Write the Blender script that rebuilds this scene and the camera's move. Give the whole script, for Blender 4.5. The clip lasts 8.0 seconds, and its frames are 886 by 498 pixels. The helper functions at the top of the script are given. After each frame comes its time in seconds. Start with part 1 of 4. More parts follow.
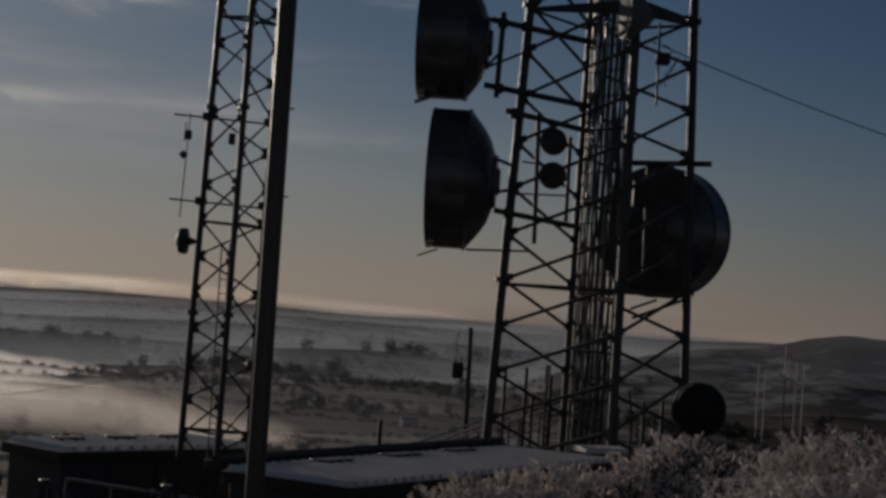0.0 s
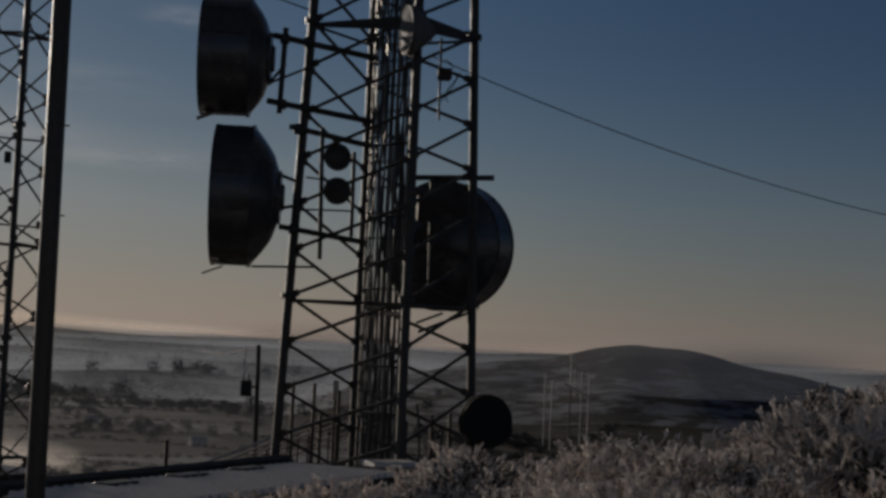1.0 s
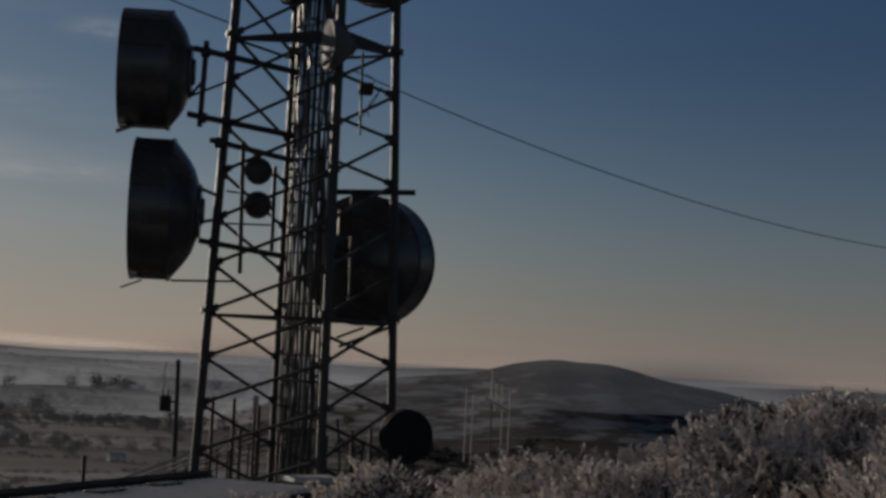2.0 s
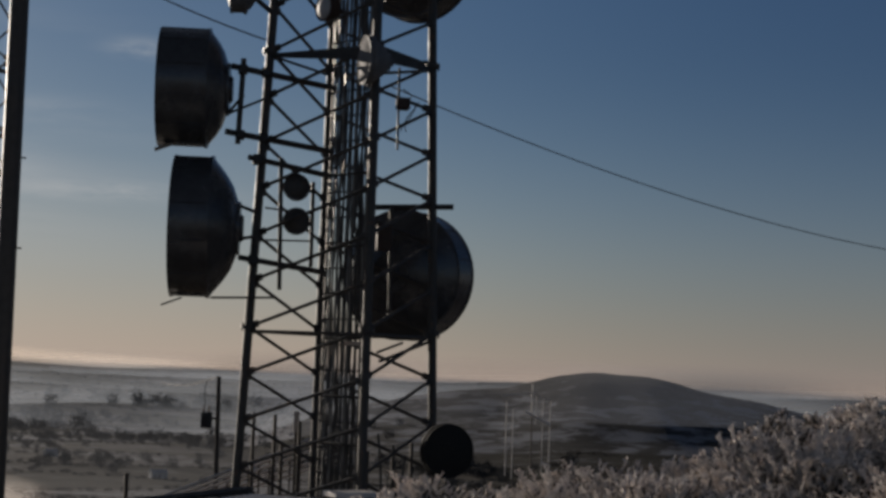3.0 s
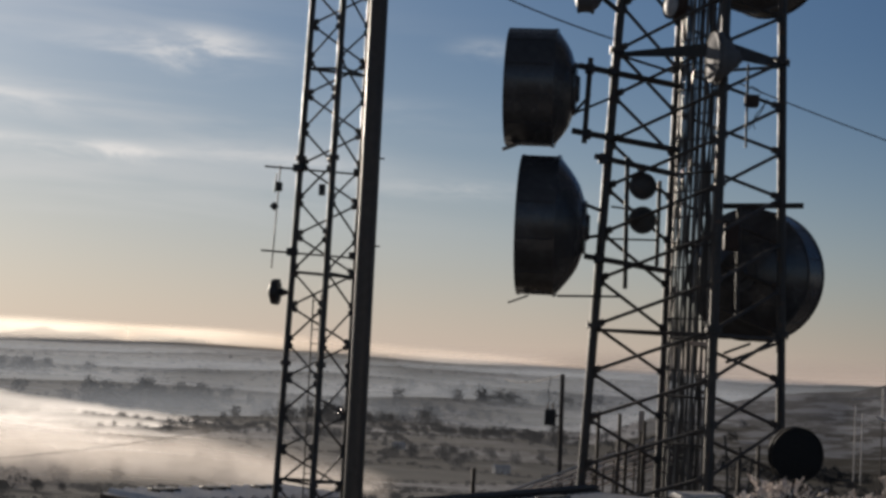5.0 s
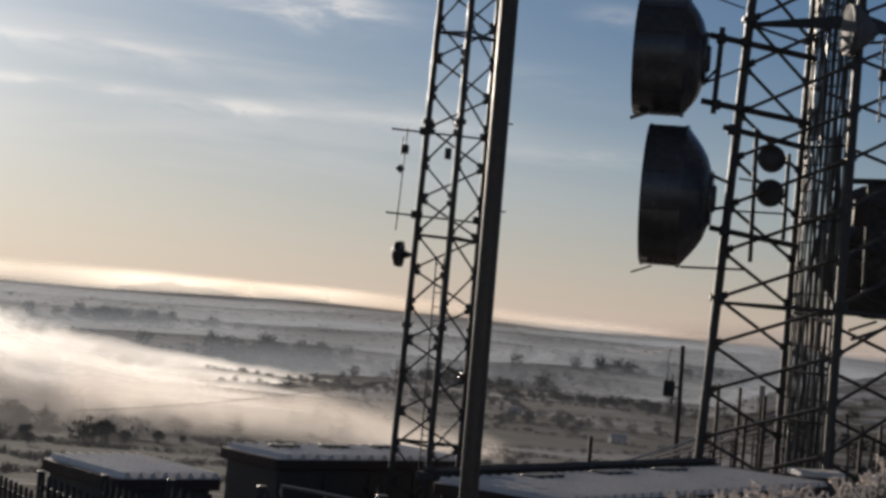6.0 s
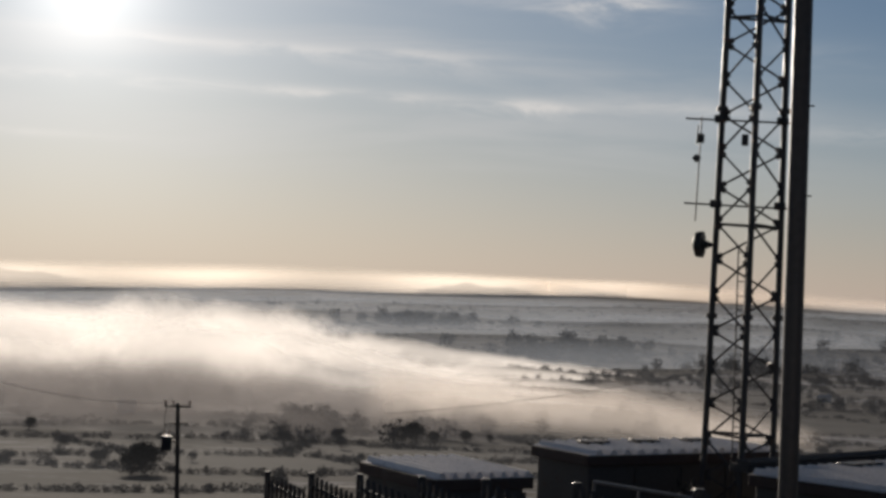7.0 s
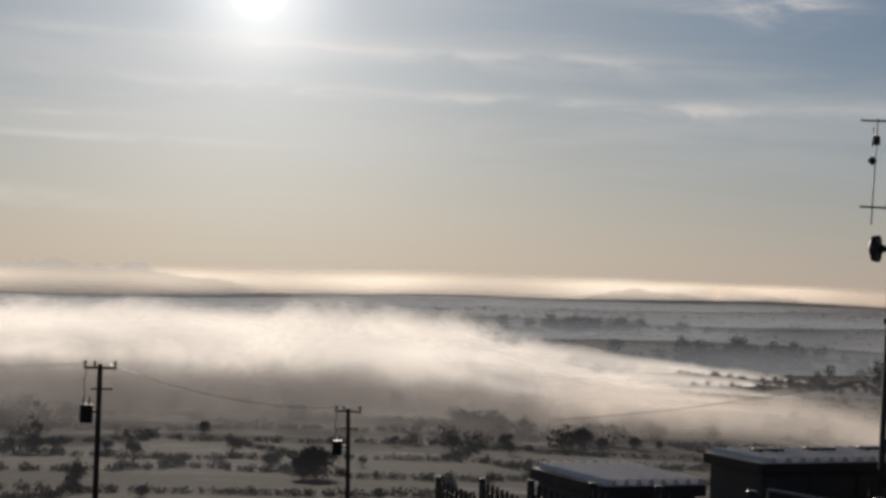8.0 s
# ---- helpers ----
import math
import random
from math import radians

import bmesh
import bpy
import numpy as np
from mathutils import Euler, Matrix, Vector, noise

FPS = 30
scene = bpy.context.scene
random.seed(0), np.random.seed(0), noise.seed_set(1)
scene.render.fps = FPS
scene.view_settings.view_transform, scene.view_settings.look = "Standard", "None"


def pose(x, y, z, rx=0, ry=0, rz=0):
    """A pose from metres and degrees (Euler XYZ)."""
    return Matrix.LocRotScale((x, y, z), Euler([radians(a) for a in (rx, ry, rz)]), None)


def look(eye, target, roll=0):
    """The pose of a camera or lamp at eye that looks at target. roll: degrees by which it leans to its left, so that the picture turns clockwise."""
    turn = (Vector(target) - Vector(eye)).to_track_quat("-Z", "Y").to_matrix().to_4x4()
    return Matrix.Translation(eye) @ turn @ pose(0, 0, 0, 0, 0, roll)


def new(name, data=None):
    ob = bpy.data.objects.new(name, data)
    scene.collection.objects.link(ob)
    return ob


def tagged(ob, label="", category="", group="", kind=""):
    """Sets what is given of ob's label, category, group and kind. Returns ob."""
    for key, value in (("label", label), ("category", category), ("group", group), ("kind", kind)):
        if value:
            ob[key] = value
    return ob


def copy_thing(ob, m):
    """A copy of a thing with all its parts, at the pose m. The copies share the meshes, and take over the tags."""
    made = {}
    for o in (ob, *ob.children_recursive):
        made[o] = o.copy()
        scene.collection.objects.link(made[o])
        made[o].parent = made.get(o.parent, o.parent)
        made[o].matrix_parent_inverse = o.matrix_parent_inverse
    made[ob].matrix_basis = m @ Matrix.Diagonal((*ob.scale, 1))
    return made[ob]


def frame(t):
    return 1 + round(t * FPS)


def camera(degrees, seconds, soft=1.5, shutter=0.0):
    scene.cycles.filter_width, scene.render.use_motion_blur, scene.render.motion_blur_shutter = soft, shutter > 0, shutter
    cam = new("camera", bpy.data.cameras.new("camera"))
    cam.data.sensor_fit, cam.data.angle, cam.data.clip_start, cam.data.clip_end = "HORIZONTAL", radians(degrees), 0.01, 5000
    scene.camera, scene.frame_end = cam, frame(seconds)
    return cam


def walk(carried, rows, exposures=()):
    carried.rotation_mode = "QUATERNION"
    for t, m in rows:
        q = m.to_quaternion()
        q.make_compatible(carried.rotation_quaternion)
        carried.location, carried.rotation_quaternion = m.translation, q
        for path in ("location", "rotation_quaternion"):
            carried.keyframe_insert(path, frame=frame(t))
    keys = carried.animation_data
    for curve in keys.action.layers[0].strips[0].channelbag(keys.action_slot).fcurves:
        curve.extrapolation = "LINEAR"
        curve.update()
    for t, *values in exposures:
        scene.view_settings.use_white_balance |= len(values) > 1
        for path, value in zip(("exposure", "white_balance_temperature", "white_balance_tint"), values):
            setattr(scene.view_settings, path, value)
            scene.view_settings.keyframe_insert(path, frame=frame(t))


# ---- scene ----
EYE = 5.6
cam = camera(29.3, 8.0, soft=3.2)
ROWS = [
    (0.0, 0.018, 1.821, -3.835),
    (0.5, -3.460, 1.826, -3.315),
    (1.0, -7.200, 2.750, -2.635),
    (1.5, -9.101, 2.563, -3.248),
    (1.7, -9.832, 2.880, -2.765),
    (2.8, -9.487, 3.736, -2.206),
    (3.0, -8.534, 3.792, -2.065),
    (3.5, -4.635, 4.011, -2.149),
    (4.0, -3.065, 3.606, -2.620),
    (4.5, -0.283, 3.265, -3.398),
    (4.7, 1.218, 3.303, -3.112),
    (5.8, 6.403, 2.361, -4.553),
    (6.0, 7.213, 1.789, -4.930),
    (6.5, 11.732, 0.669, -4.170),
    (7.0, 17.391, 1.021, -2.168),
    (7.5, 20.866, 1.170, -1.441),
    (8.0, 23.111, 1.011, -2.017),
]
EXPOSURES = [(0.0, -1.34), (1.0, -1.13), (1.5, -1.03), (3.0, -0.43), (3.5, -0.23), (4.5, -0.07), (6.0, 0.02), (6.5, -0.05), (7.0, -0.24), (8.0, -0.42)]
# the camera is held a little before the body that turns
ARM = 0.4
walk(cam, [(t, pose(-ARM * math.sin(radians(yaw)), ARM * (math.cos(radians(yaw)) - 1), EYE, 90 + pitch, roll, yaw * (1 - ARM / 35))) for t, yaw, pitch, roll in ROWS], EXPOSURES)
scene.cycles.transparent_max_bounces = 32

# ---- world and sun ----
SUN_AZ, SUN_EL = -29.4, 9.4
SUN_STRENGTH = 4.6


def heading(az, el, r=1.0):
    a, e = radians(az), radians(el)
    return Vector((r * math.sin(a) * math.cos(e), r * math.cos(a) * math.cos(e), r * math.sin(e)))


class Nodes:
    """Short hand for building a node tree."""

    def __init__(self, tree):
        self.tree = tree
        tree.nodes.clear()

    def add(self, kind, inputs=None, **props):
        n = self.tree.nodes.new(kind)
        for k, v in props.items():
            setattr(n, k, v)
        for k, v in (inputs or {}).items():
            if isinstance(v, bpy.types.NodeSocket):
                self.tree.links.new(v, n.inputs[k])
            else:
                n.inputs[k].default_value = v
        return n

    def maths(self, op, a, b=0.0, c=0.0, clamp=False):
        n = self.add("ShaderNodeMath", {0: a, 1: b, 2: c}, operation=op, use_clamp=clamp)
        return n.outputs[0]

    def mix(self, fac, a, b, blend="MIX"):
        n = self.add("ShaderNodeMix", data_type="RGBA", blend_type=blend)
        for idx, v in ((0, fac), (6, a), (7, b)):
            if isinstance(v, bpy.types.NodeSocket):
                self.tree.links.new(v, n.inputs[idx])
            else:
                n.inputs[idx].default_value = v if idx == 0 else (*v[:3], 1)
        return n.outputs[2]

    def ramp(self, fac, lo, hi, a=0.0, b=1.0, smooth=True):
        n = self.add("ShaderNodeMapRange", {0: fac, 1: lo, 2: hi, 3: a, 4: b})
        n.interpolation_type = "SMOOTHSTEP" if smooth else "LINEAR"
        return n.outputs[0]

    def noise(self, vec, scale, detail=4.0, rough=0.55, dist=0.0):
        n = self.add("ShaderNodeTexNoise", {"Scale": scale, "Detail": detail, "Roughness": rough, "Distortion": dist})
        if vec is not None:
            self.tree.links.new(vec, n.inputs["Vector"])
        return n.outputs["Fac"]


world = bpy.data.worlds.new("sky")
scene.world = world
world.use_nodes = True
w = Nodes(world.node_tree)
sky = w.add("ShaderNodeTexSky", sky_type="NISHITA", sun_disc=False, sun_elevation=radians(SUN_EL), sun_rotation=radians(SUN_AZ),
            altitude=250.0, air_density=1.0, dust_density=0.3, ozone_density=2.0)
way = w.add("ShaderNodeTexCoord").outputs["Generated"]
xyz = w.add("ShaderNodeSeparateXYZ", {0: way})
up = xyz.outputs["Z"]
# bearing and elevation in degrees
bearing = w.maths("MULTIPLY", w.maths("ARCTAN2", xyz.outputs["X"], xyz.outputs["Y"]), 57.296)
height = w.maths("MULTIPLY", w.maths("ARCSINE", up), 57.296)
flat = w.add("ShaderNodeVectorMath", {0: way, 1: (3.0, 3.0, 26.0)}, operation="MULTIPLY").outputs[0]
streaks = w.noise(flat, 1.1, 5.0, 0.55, 0.4)
flat2 = w.add("ShaderNodeVectorMath", {0: way, 1: (9.0, 9.0, 40.0)}, operation="MULTIPLY").outputs[0]
puffs = w.noise(flat2, 1.6, 7.0, 0.62, 0.5)
wander = w.maths("MULTIPLY", w.maths("SUBTRACT", puffs, 0.5), 1.1)
# thin veil of cirrus to the sunny side
band = w.maths("MULTIPLY", w.ramp(up, 0.03, 0.09), w.ramp(up, 0.22, 0.14))
east = w.ramp(xyz.outputs["X"], 0.06, -0.30)
cloud = w.maths("MULTIPLY", w.maths("MULTIPLY", w.ramp(streaks, 0.42, 0.66), band), east)


def cloudlet(az, el, wide, tall, amount, slope=0.0):
    """One drawn-out cloud: bearing, elevation and half sizes in degrees."""
    across = w.maths("DIVIDE", w.maths("SUBTRACT", bearing, az), wide)
    lift = w.maths("ADD", el, w.maths("MULTIPLY", w.maths("SUBTRACT", bearing, az), slope))
    upward = w.maths("DIVIDE", w.maths("SUBTRACT", w.maths("ADD", height, w.maths("MULTIPLY", wander, min(1.0, tall * 2.2))), lift), tall)
    d = w.maths("ADD", w.maths("MULTIPLY", across, across), w.maths("MULTIPLY", upward, upward))
    return w.maths("MULTIPLY", w.maths("POWER", 2.718, w.maths("MULTIPLY", d, -1.0)), amount)


CLOUDS = [(-15.2, 5.85, 2.4, 0.30, 1.0), (-14.4, 5.95, 1.2, 0.22, 0.5), (-18.2, 7.4, 2.2, 0.5, 0.5), (-12.8, 9.5, 3.2, 0.5, 0.75), (-28.0, 7.7, 9.0, 0.15, 0.5, -0.02), (-27.0, 6.25, 8.0, 0.2, 0.5, -0.01),
          (-35.0, 4.35, 5.0, 0.13, 0.6), (-35.2, 5.05, 2.0, 0.09, 0.5), (-36.6, 2.3, 2.6, 0.3, 0.55, -0.1), (-11.7, 9.6, 1.4, 0.6, 0.95), (-9.5, 6.05, 3.2, 0.35, 0.55, -0.05), (-3.2, 5.3, 3.2, 0.3, 0.35),
          (-2.1, 10.05, 1.0, 0.3, 0.6), (-21.0, 6.1, 3.5, 0.16, 0.5), (-22.5, 7.5, 4.0, 0.3, 0.4), (-5.5, 7.9, 2.5, 0.4, 0.2)]
cloud2 = 0.0
for c in CLOUDS:
    cloud2 = w.maths("ADD", cloudlet(*c), cloud2)
cloud2 = w.maths("MULTIPLY", cloud2, w.ramp(puffs, 0.36, 0.62, 0.2, 1.1), clamp=True)
toward = w.add("ShaderNodeVectorMath", {0: way, 1: heading(SUN_AZ, SUN_EL)}, operation="DOT_PRODUCT").outputs["Value"]
gap = w.maths("SUBTRACT", 1.0, toward)
core = w.maths("POWER", 2.718, w.maths("MULTIPLY", gap, -1 / 0.00003))
glow = w.maths("POWER", 2.718, w.maths("MULTIPLY", gap, -1 / 0.006))
veil = w.maths("POWER", 2.718, w.maths("MULTIPLY", gap, -1 / 0.05))
haze = w.maths("POWER", 2.718, w.maths("MULTIPLY", w.maths("MAXIMUM", up, 0.0), -1 / 0.04))
# the clear sky, dimmed by winter haze most where it is brightest
tinted = w.mix(1.0, sky.outputs[0], (0.051, 0.062, 0.088), "MULTIPLY")
base = w.mix(1.0, tinted, w.mix(1.0, (1, 1, 1), w.mix(1.0, tinted, (0.62, 0.62, 0.66), "MULTIPLY"), "ADD"), "DIVIDE")
veil2 = w.maths("POWER", 2.718, w.maths("MULTIPLY", w.maths("MAXIMUM", up, 0.0), -1 / 0.10))
base = w.mix(w.maths("MULTIPLY", w.maths("MULTIPLY", veil2, 0.45), w.ramp(toward, 0.70, 0.99, 0.35, 1.0)), base, (0.56, 0.53, 0.54))
base = w.mix(w.maths("MULTIPLY", haze, 0.5), base, (0.61, 0.465, 0.395))
base = w.mix(w.maths("MULTIPLY", cloud, 0.38), base, (0.66, 0.64, 0.63))
base = w.mix(w.maths("MULTIPLY", cloud2, 0.62), base, (0.90, 0.84, 0.79))
lit = w.mix(veil, (0, 0, 0), (0.075, 0.07, 0.065))
lit = w.mix(1.0, lit, w.mix(glow, (0, 0, 0), (0.30, 0.29, 0.28)), "ADD")
bloom = w.maths("POWER", 2.718, w.maths("MULTIPLY", gap, -1 / 0.0007))
lit = w.mix(1.0, lit, w.mix(bloom, (0, 0, 0), (0.55, 0.53, 0.50)), "ADD")
lit = w.mix(1.0, lit, w.mix(core, (0, 0, 0), (6.0, 5.8, 5.4)), "ADD")
# the unseen sky overhead is greyed to take blue out of the fill light
grey = w.add("ShaderNodeRGBToBW", {0: base}).outputs[0]
base = w.mix(w.ramp(up, 0.24, 0.55, 0.0, 0.75), base, w.mix(1.0, (1.0, 0.97, 0.95), grey, "MULTIPLY"))
base = w.mix(1.0, base, w.mix(w.ramp(xyz.outputs["X"], 0.0, 0.40), (1, 1, 1), (0.74, 0.77, 0.82)), "MULTIPLY")
# the blue deepens upwards and away from the sun
base = w.mix(1.0, base, w.mix(w.maths("MULTIPLY", w.ramp(up, 0.05, 0.19), w.ramp(xyz.outputs["X"], -0.34, 0.02, 0.2, 1.0)), (1, 1, 1), (0.69, 0.76, 0.83)), "MULTIPLY")
total = w.mix(1.0, base, lit, "ADD")
bg = w.add("ShaderNodeBackground", {"Color": total, "Strength": 1.0})
w.add("ShaderNodeOutputWorld", {"Surface": bg.outputs[0]})

sun = new("sun", bpy.data.lights.new("sun", "SUN"))
sun.data.energy, sun.data.angle, sun.data.color = SUN_STRENGTH, radians(0.6), (1.0, 0.88, 0.75)
sun.matrix_world = look(heading(SUN_AZ, SUN_EL, 100), (0, 0, 0))

# ---- materials ----


def material(name):
    m = bpy.data.materials.new(name)
    m.use_nodes = True
    return m, Nodes(m.node_tree)


def surface(name, a, b, rough=0.6, metal=0.0, grain=20.0, patch=2.0, bump=0.2, spec=0.4, wear=None, wear_at=(0.58, 0.7)):
    """Two tones at two scales, bump, and an optional third tone in worn patches."""
    m, n = material(name)
    at = n.add("ShaderNodeTexCoord").outputs["Object"]
    rnd = n.add("ShaderNodeObjectInfo").outputs["Random"]
    fine = n.noise(at, grain, 6.0, 0.6)
    big = n.noise(at, patch, 4.0, 0.55)
    col = n.mix(n.ramp(big, 0.35, 0.65), a, b)
    col = n.mix(n.maths("MULTIPLY", n.ramp(fine, 0.35, 0.7), 0.45), col, [c * 0.6 for c in a])
    col = n.mix(n.maths("MULTIPLY", rnd, 0.25), col, [c * 0.7 for c in b])
    if wear:
        col = n.mix(n.ramp(n.noise(at, patch * 2.3, 5.0, 0.65), *wear_at), col, wear)
    bp = n.add("ShaderNodeBump", {"Strength": bump, "Distance": 0.02, "Height": fine})
    sh = n.add("ShaderNodeBsdfPrincipled", {"Base Color": col, "Roughness": n.ramp(big, 0.3, 0.7, rough * 0.8, min(1, rough * 1.2)),
                                            "Metallic": metal, "Specular IOR Level": spec, "Normal": bp.outputs[0]})
    n.add("ShaderNodeOutputMaterial", {"Surface": sh.outputs[0]})
    return m


def mist(name, colour, strength, stretch, scale, low, high, fade=0.35, ragged=0.7, thin=0.35, foot=(0.0, 0.22)):
    """A tinted veil for fog, haze or far hills: lets light through from behind, thin where the noise is low."""
    m, n = material(name)
    at = n.add("ShaderNodeTexCoord")
    obj = n.add("ShaderNodeVectorMath", {0: at.outputs["Object"], 1: stretch}, operation="MULTIPLY").outputs[0]
    wisps = n.noise(obj, scale, 6.0, 0.58, 0.7)
    uv = n.add("ShaderNodeSeparateXYZ", {0: at.outputs["UV"]})
    v = uv.outputs["Y"]
    body = n.ramp(n.maths("ADD", v, n.maths("MULTIPLY", n.maths("SUBTRACT", wisps, 0.5), ragged)), 1.0, fade)
    dens = n.maths("MULTIPLY", body, n.ramp(wisps, low, high, thin, 1.0))
    dens = n.maths("MULTIPLY", dens, n.ramp(v, *foot))
    ends = n.maths("MULTIPLY", n.ramp(uv.outputs["X"], 0.0, 0.08), n.ramp(uv.outputs["X"], 1.0, 0.92))
    dens = n.maths("MULTIPLY", n.maths("MULTIPLY", dens, ends), strength, clamp=True)
    drops = n.add("ShaderNodeMixShader", {0: 0.06, 1: n.add("ShaderNodeBsdfTranslucent", {"Color": (*colour, 1)}).outputs[0],
                                          2: n.add("ShaderNodeBsdfDiffuse", {"Color": (*colour, 1)}).outputs[0]})
    mixed = n.add("ShaderNodeMixShader", {0: dens, 1: n.add("ShaderNodeBsdfTransparent").outputs[0], 2: drops.outputs[0]})
    n.add("ShaderNodeOutputMaterial", {"Surface": mixed.outputs[0]})
    return m


STEEL = surface("galvanised_steel", (0.066, 0.060, 0.055), (0.10, 0.093, 0.086), 0.55, 0.2, 30, 3, 0.15, wear=(0.16, 0.10, 0.07))
DARK_STEEL = surface("weathered_dark_steel", (0.045, 0.044, 0.043), (0.07, 0.068, 0.066), 0.55, 0.3, 30, 3, 0.2, wear=(0.12, 0.07, 0.05))
POLE = surface("painted_steel_pole", (0.06, 0.055, 0.052), (0.085, 0.078, 0.072), 0.45, 0.1, 14, 1.5, 0.08)
SHROUD = surface("grey_glassfibre", (0.05, 0.05, 0.054), (0.085, 0.085, 0.09), 0.24, 0.0, 6, 1.2, 0.5, 0.7)
RADOME = surface("pale_radome", (0.42, 0.43, 0.45), (0.5, 0.51, 0.53), 0.5, 0.0, 12, 1.5, 0.05)
PALE_GREY = surface("dull_pale_cover", (0.15, 0.15, 0.155), (0.20, 0.20, 0.205), 0.6, 0.0, 12, 1.5, 0.05)
DULL_WHITE = surface("dull_white_cover", (0.17, 0.17, 0.175), (0.24, 0.24, 0.245), 0.7, 0.0, 12, 1.5, 0.05, 0.2)
MATT_BLACK = surface("matt_black_paint", (0.028, 0.027, 0.026), (0.042, 0.040, 0.038), 0.85, 0.0, 14, 2, 0.1, 0.2)
CABLE = surface("black_feeder_cable", (0.035, 0.032, 0.03), (0.055, 0.05, 0.046), 0.4, 0.0, 40, 4, 0.2, 0.6)
BRIGHT = surface("bright_zinc", (0.22, 0.21, 0.20), (0.30, 0.29, 0.28), 0.45, 0.5, 40, 4, 0.1)
FROST = surface("frosted_roof_sheet", (0.82, 0.77, 0.73), (0.87, 0.82, 0.78), 0.46, 0.0, 18, 1.4, 0.25, 0.9, wear=(0.46, 0.44, 0.43), wear_at=(0.60, 0.74))
CLADDING = surface("dark_cabin_cladding", (0.085, 0.078, 0.07), (0.11, 0.10, 0.09), 0.7, 0.0, 16, 1.5, 0.2, wear=(0.10, 0.05, 0.035))
FASCIA = surface("rusty_fascia", (0.065, 0.045, 0.038), (0.09, 0.06, 0.048), 0.7, 0.1, 25, 3, 0.3)
TIMBER = surface("tarred_timber", (0.07, 0.055, 0.045), (0.10, 0.08, 0.065), 0.8, 0.0, 22, 2, 0.4)
FROSTED_RAIL = surface("frosted_timber", (0.68, 0.62, 0.58), (0.80, 0.74, 0.69), 0.5, 0.0, 30, 4, 0.3, 0.9, wear=(0.18, 0.14, 0.11))
PALE_BOARD = surface("pale_board", (0.58, 0.48, 0.40), (0.66, 0.56, 0.48), 0.7, 0.0, 15, 2, 0.1)


def frosted(name, dark, mid, frost, amount):
    """Shoots each with their own share of hoar frost, thicker in drifts."""
    m, n = material(name)
    at = n.add("ShaderNodeTexCoord").outputs["Object"]
    isle = n.add("ShaderNodeNewGeometry").outputs["Random Per Island"]
    drift = n.noise(at, 1.6, 4.0, 0.6)
    col = n.mix(n.ramp(n.noise(at, 0.7, 3.0, 0.5), 0.35, 0.65), dark, mid)
    share = n.maths("ADD", n.maths("MULTIPLY", isle, 0.75), n.maths("MULTIPLY", n.maths("SUBTRACT", drift, 0.5), 1.4))
    col = n.mix(n.ramp(share, amount, amount + 0.35), col, frost)
    sh = n.add("ShaderNodeBsdfPrincipled", {"Base Color": col, "Roughness": 0.9, "Specular IOR Level": 0.2, "Sheen Weight": 0.3})
    n.add("ShaderNodeOutputMaterial", {"Surface": sh.outputs[0]})
    return m


GORSE = frosted("frosted_gorse", (0.03, 0.026, 0.018), (0.13, 0.095, 0.07), (0.86, 0.79, 0.74), 0.0)
GRASS = surface("frosted_dead_grass", (0.44, 0.33, 0.25), (0.58, 0.48, 0.40), 0.9, 0.0, 7, 0.8, 0.1, 0.2)
BARK = surface("bare_winter_bark", (0.045, 0.04, 0.035), (0.075, 0.065, 0.055), 0.9, 0.0, 6, 0.6, 0.2, 0.2)
TWIGS = surface("frosted_twigs", (0.05, 0.05, 0.052), (0.085, 0.084, 0.085), 0.9, 0.0, 2, 0.1, 0.1, 0.2)
HEDGE = surface("winter_hedge", (0.045, 0.045, 0.04), (0.075, 0.066, 0.055), 0.95, 0.0, 1.0, 0.04, 0.1, 0.2)
CLAY = surface("ceramic_insulator", (0.12, 0.07, 0.05), (0.16, 0.10, 0.07), 0.25, 0.0, 20, 3, 0.05)
HOUSE_WALL = surface("white_render", (0.6, 0.58, 0.55), (0.7, 0.68, 0.65), 0.8, 0.0, 4, 0.5, 0.1)
SLATE = surface("frosted_slate", (0.3, 0.31, 0.33), (0.45, 0.46, 0.48), 0.7, 0.0, 4, 0.5, 0.1)


def field(name, a, b, snow, cover):
    m, n = material(name)
    at = n.add("ShaderNodeTexCoord").outputs["Object"]
    col = n.mix(n.ramp(n.noise(at, 0.02, 4.0, 0.6), 0.35, 0.65), a, b)
    tuft = n.noise(at, 0.35, 6.0, 0.7)
    stretched = n.add("ShaderNodeVectorMath", {0: at, 1: (0.05, 0.16, 0.2)}, operation="MULTIPLY").outputs[0]
    drift = n.noise(stretched, 1.0, 5.0, 0.65)
    patch = n.maths("MULTIPLY", n.maths("SUBTRACT", n.noise(at, 0.011, 3.0, 0.6), 0.5), 0.45)
    lying = n.maths("ADD", n.maths("ADD", n.maths("MULTIPLY", drift, 0.7), n.maths("MULTIPLY", tuft, 0.3)), patch)
    white = n.ramp(lying, cover, cover + 0.12)
    col = n.mix(white, col, snow)
    sh = n.add("ShaderNodeBsdfPrincipled", {"Base Color": col, "Roughness": 1.0, "Specular IOR Level": 0.03,
                                            "Normal": n.add("ShaderNodeBump", {"Strength": 0.2, "Distance": 0.4, "Height": tuft}).outputs[0]})
    n.add("ShaderNodeOutputMaterial", {"Surface": sh.outputs[0]})
    return m


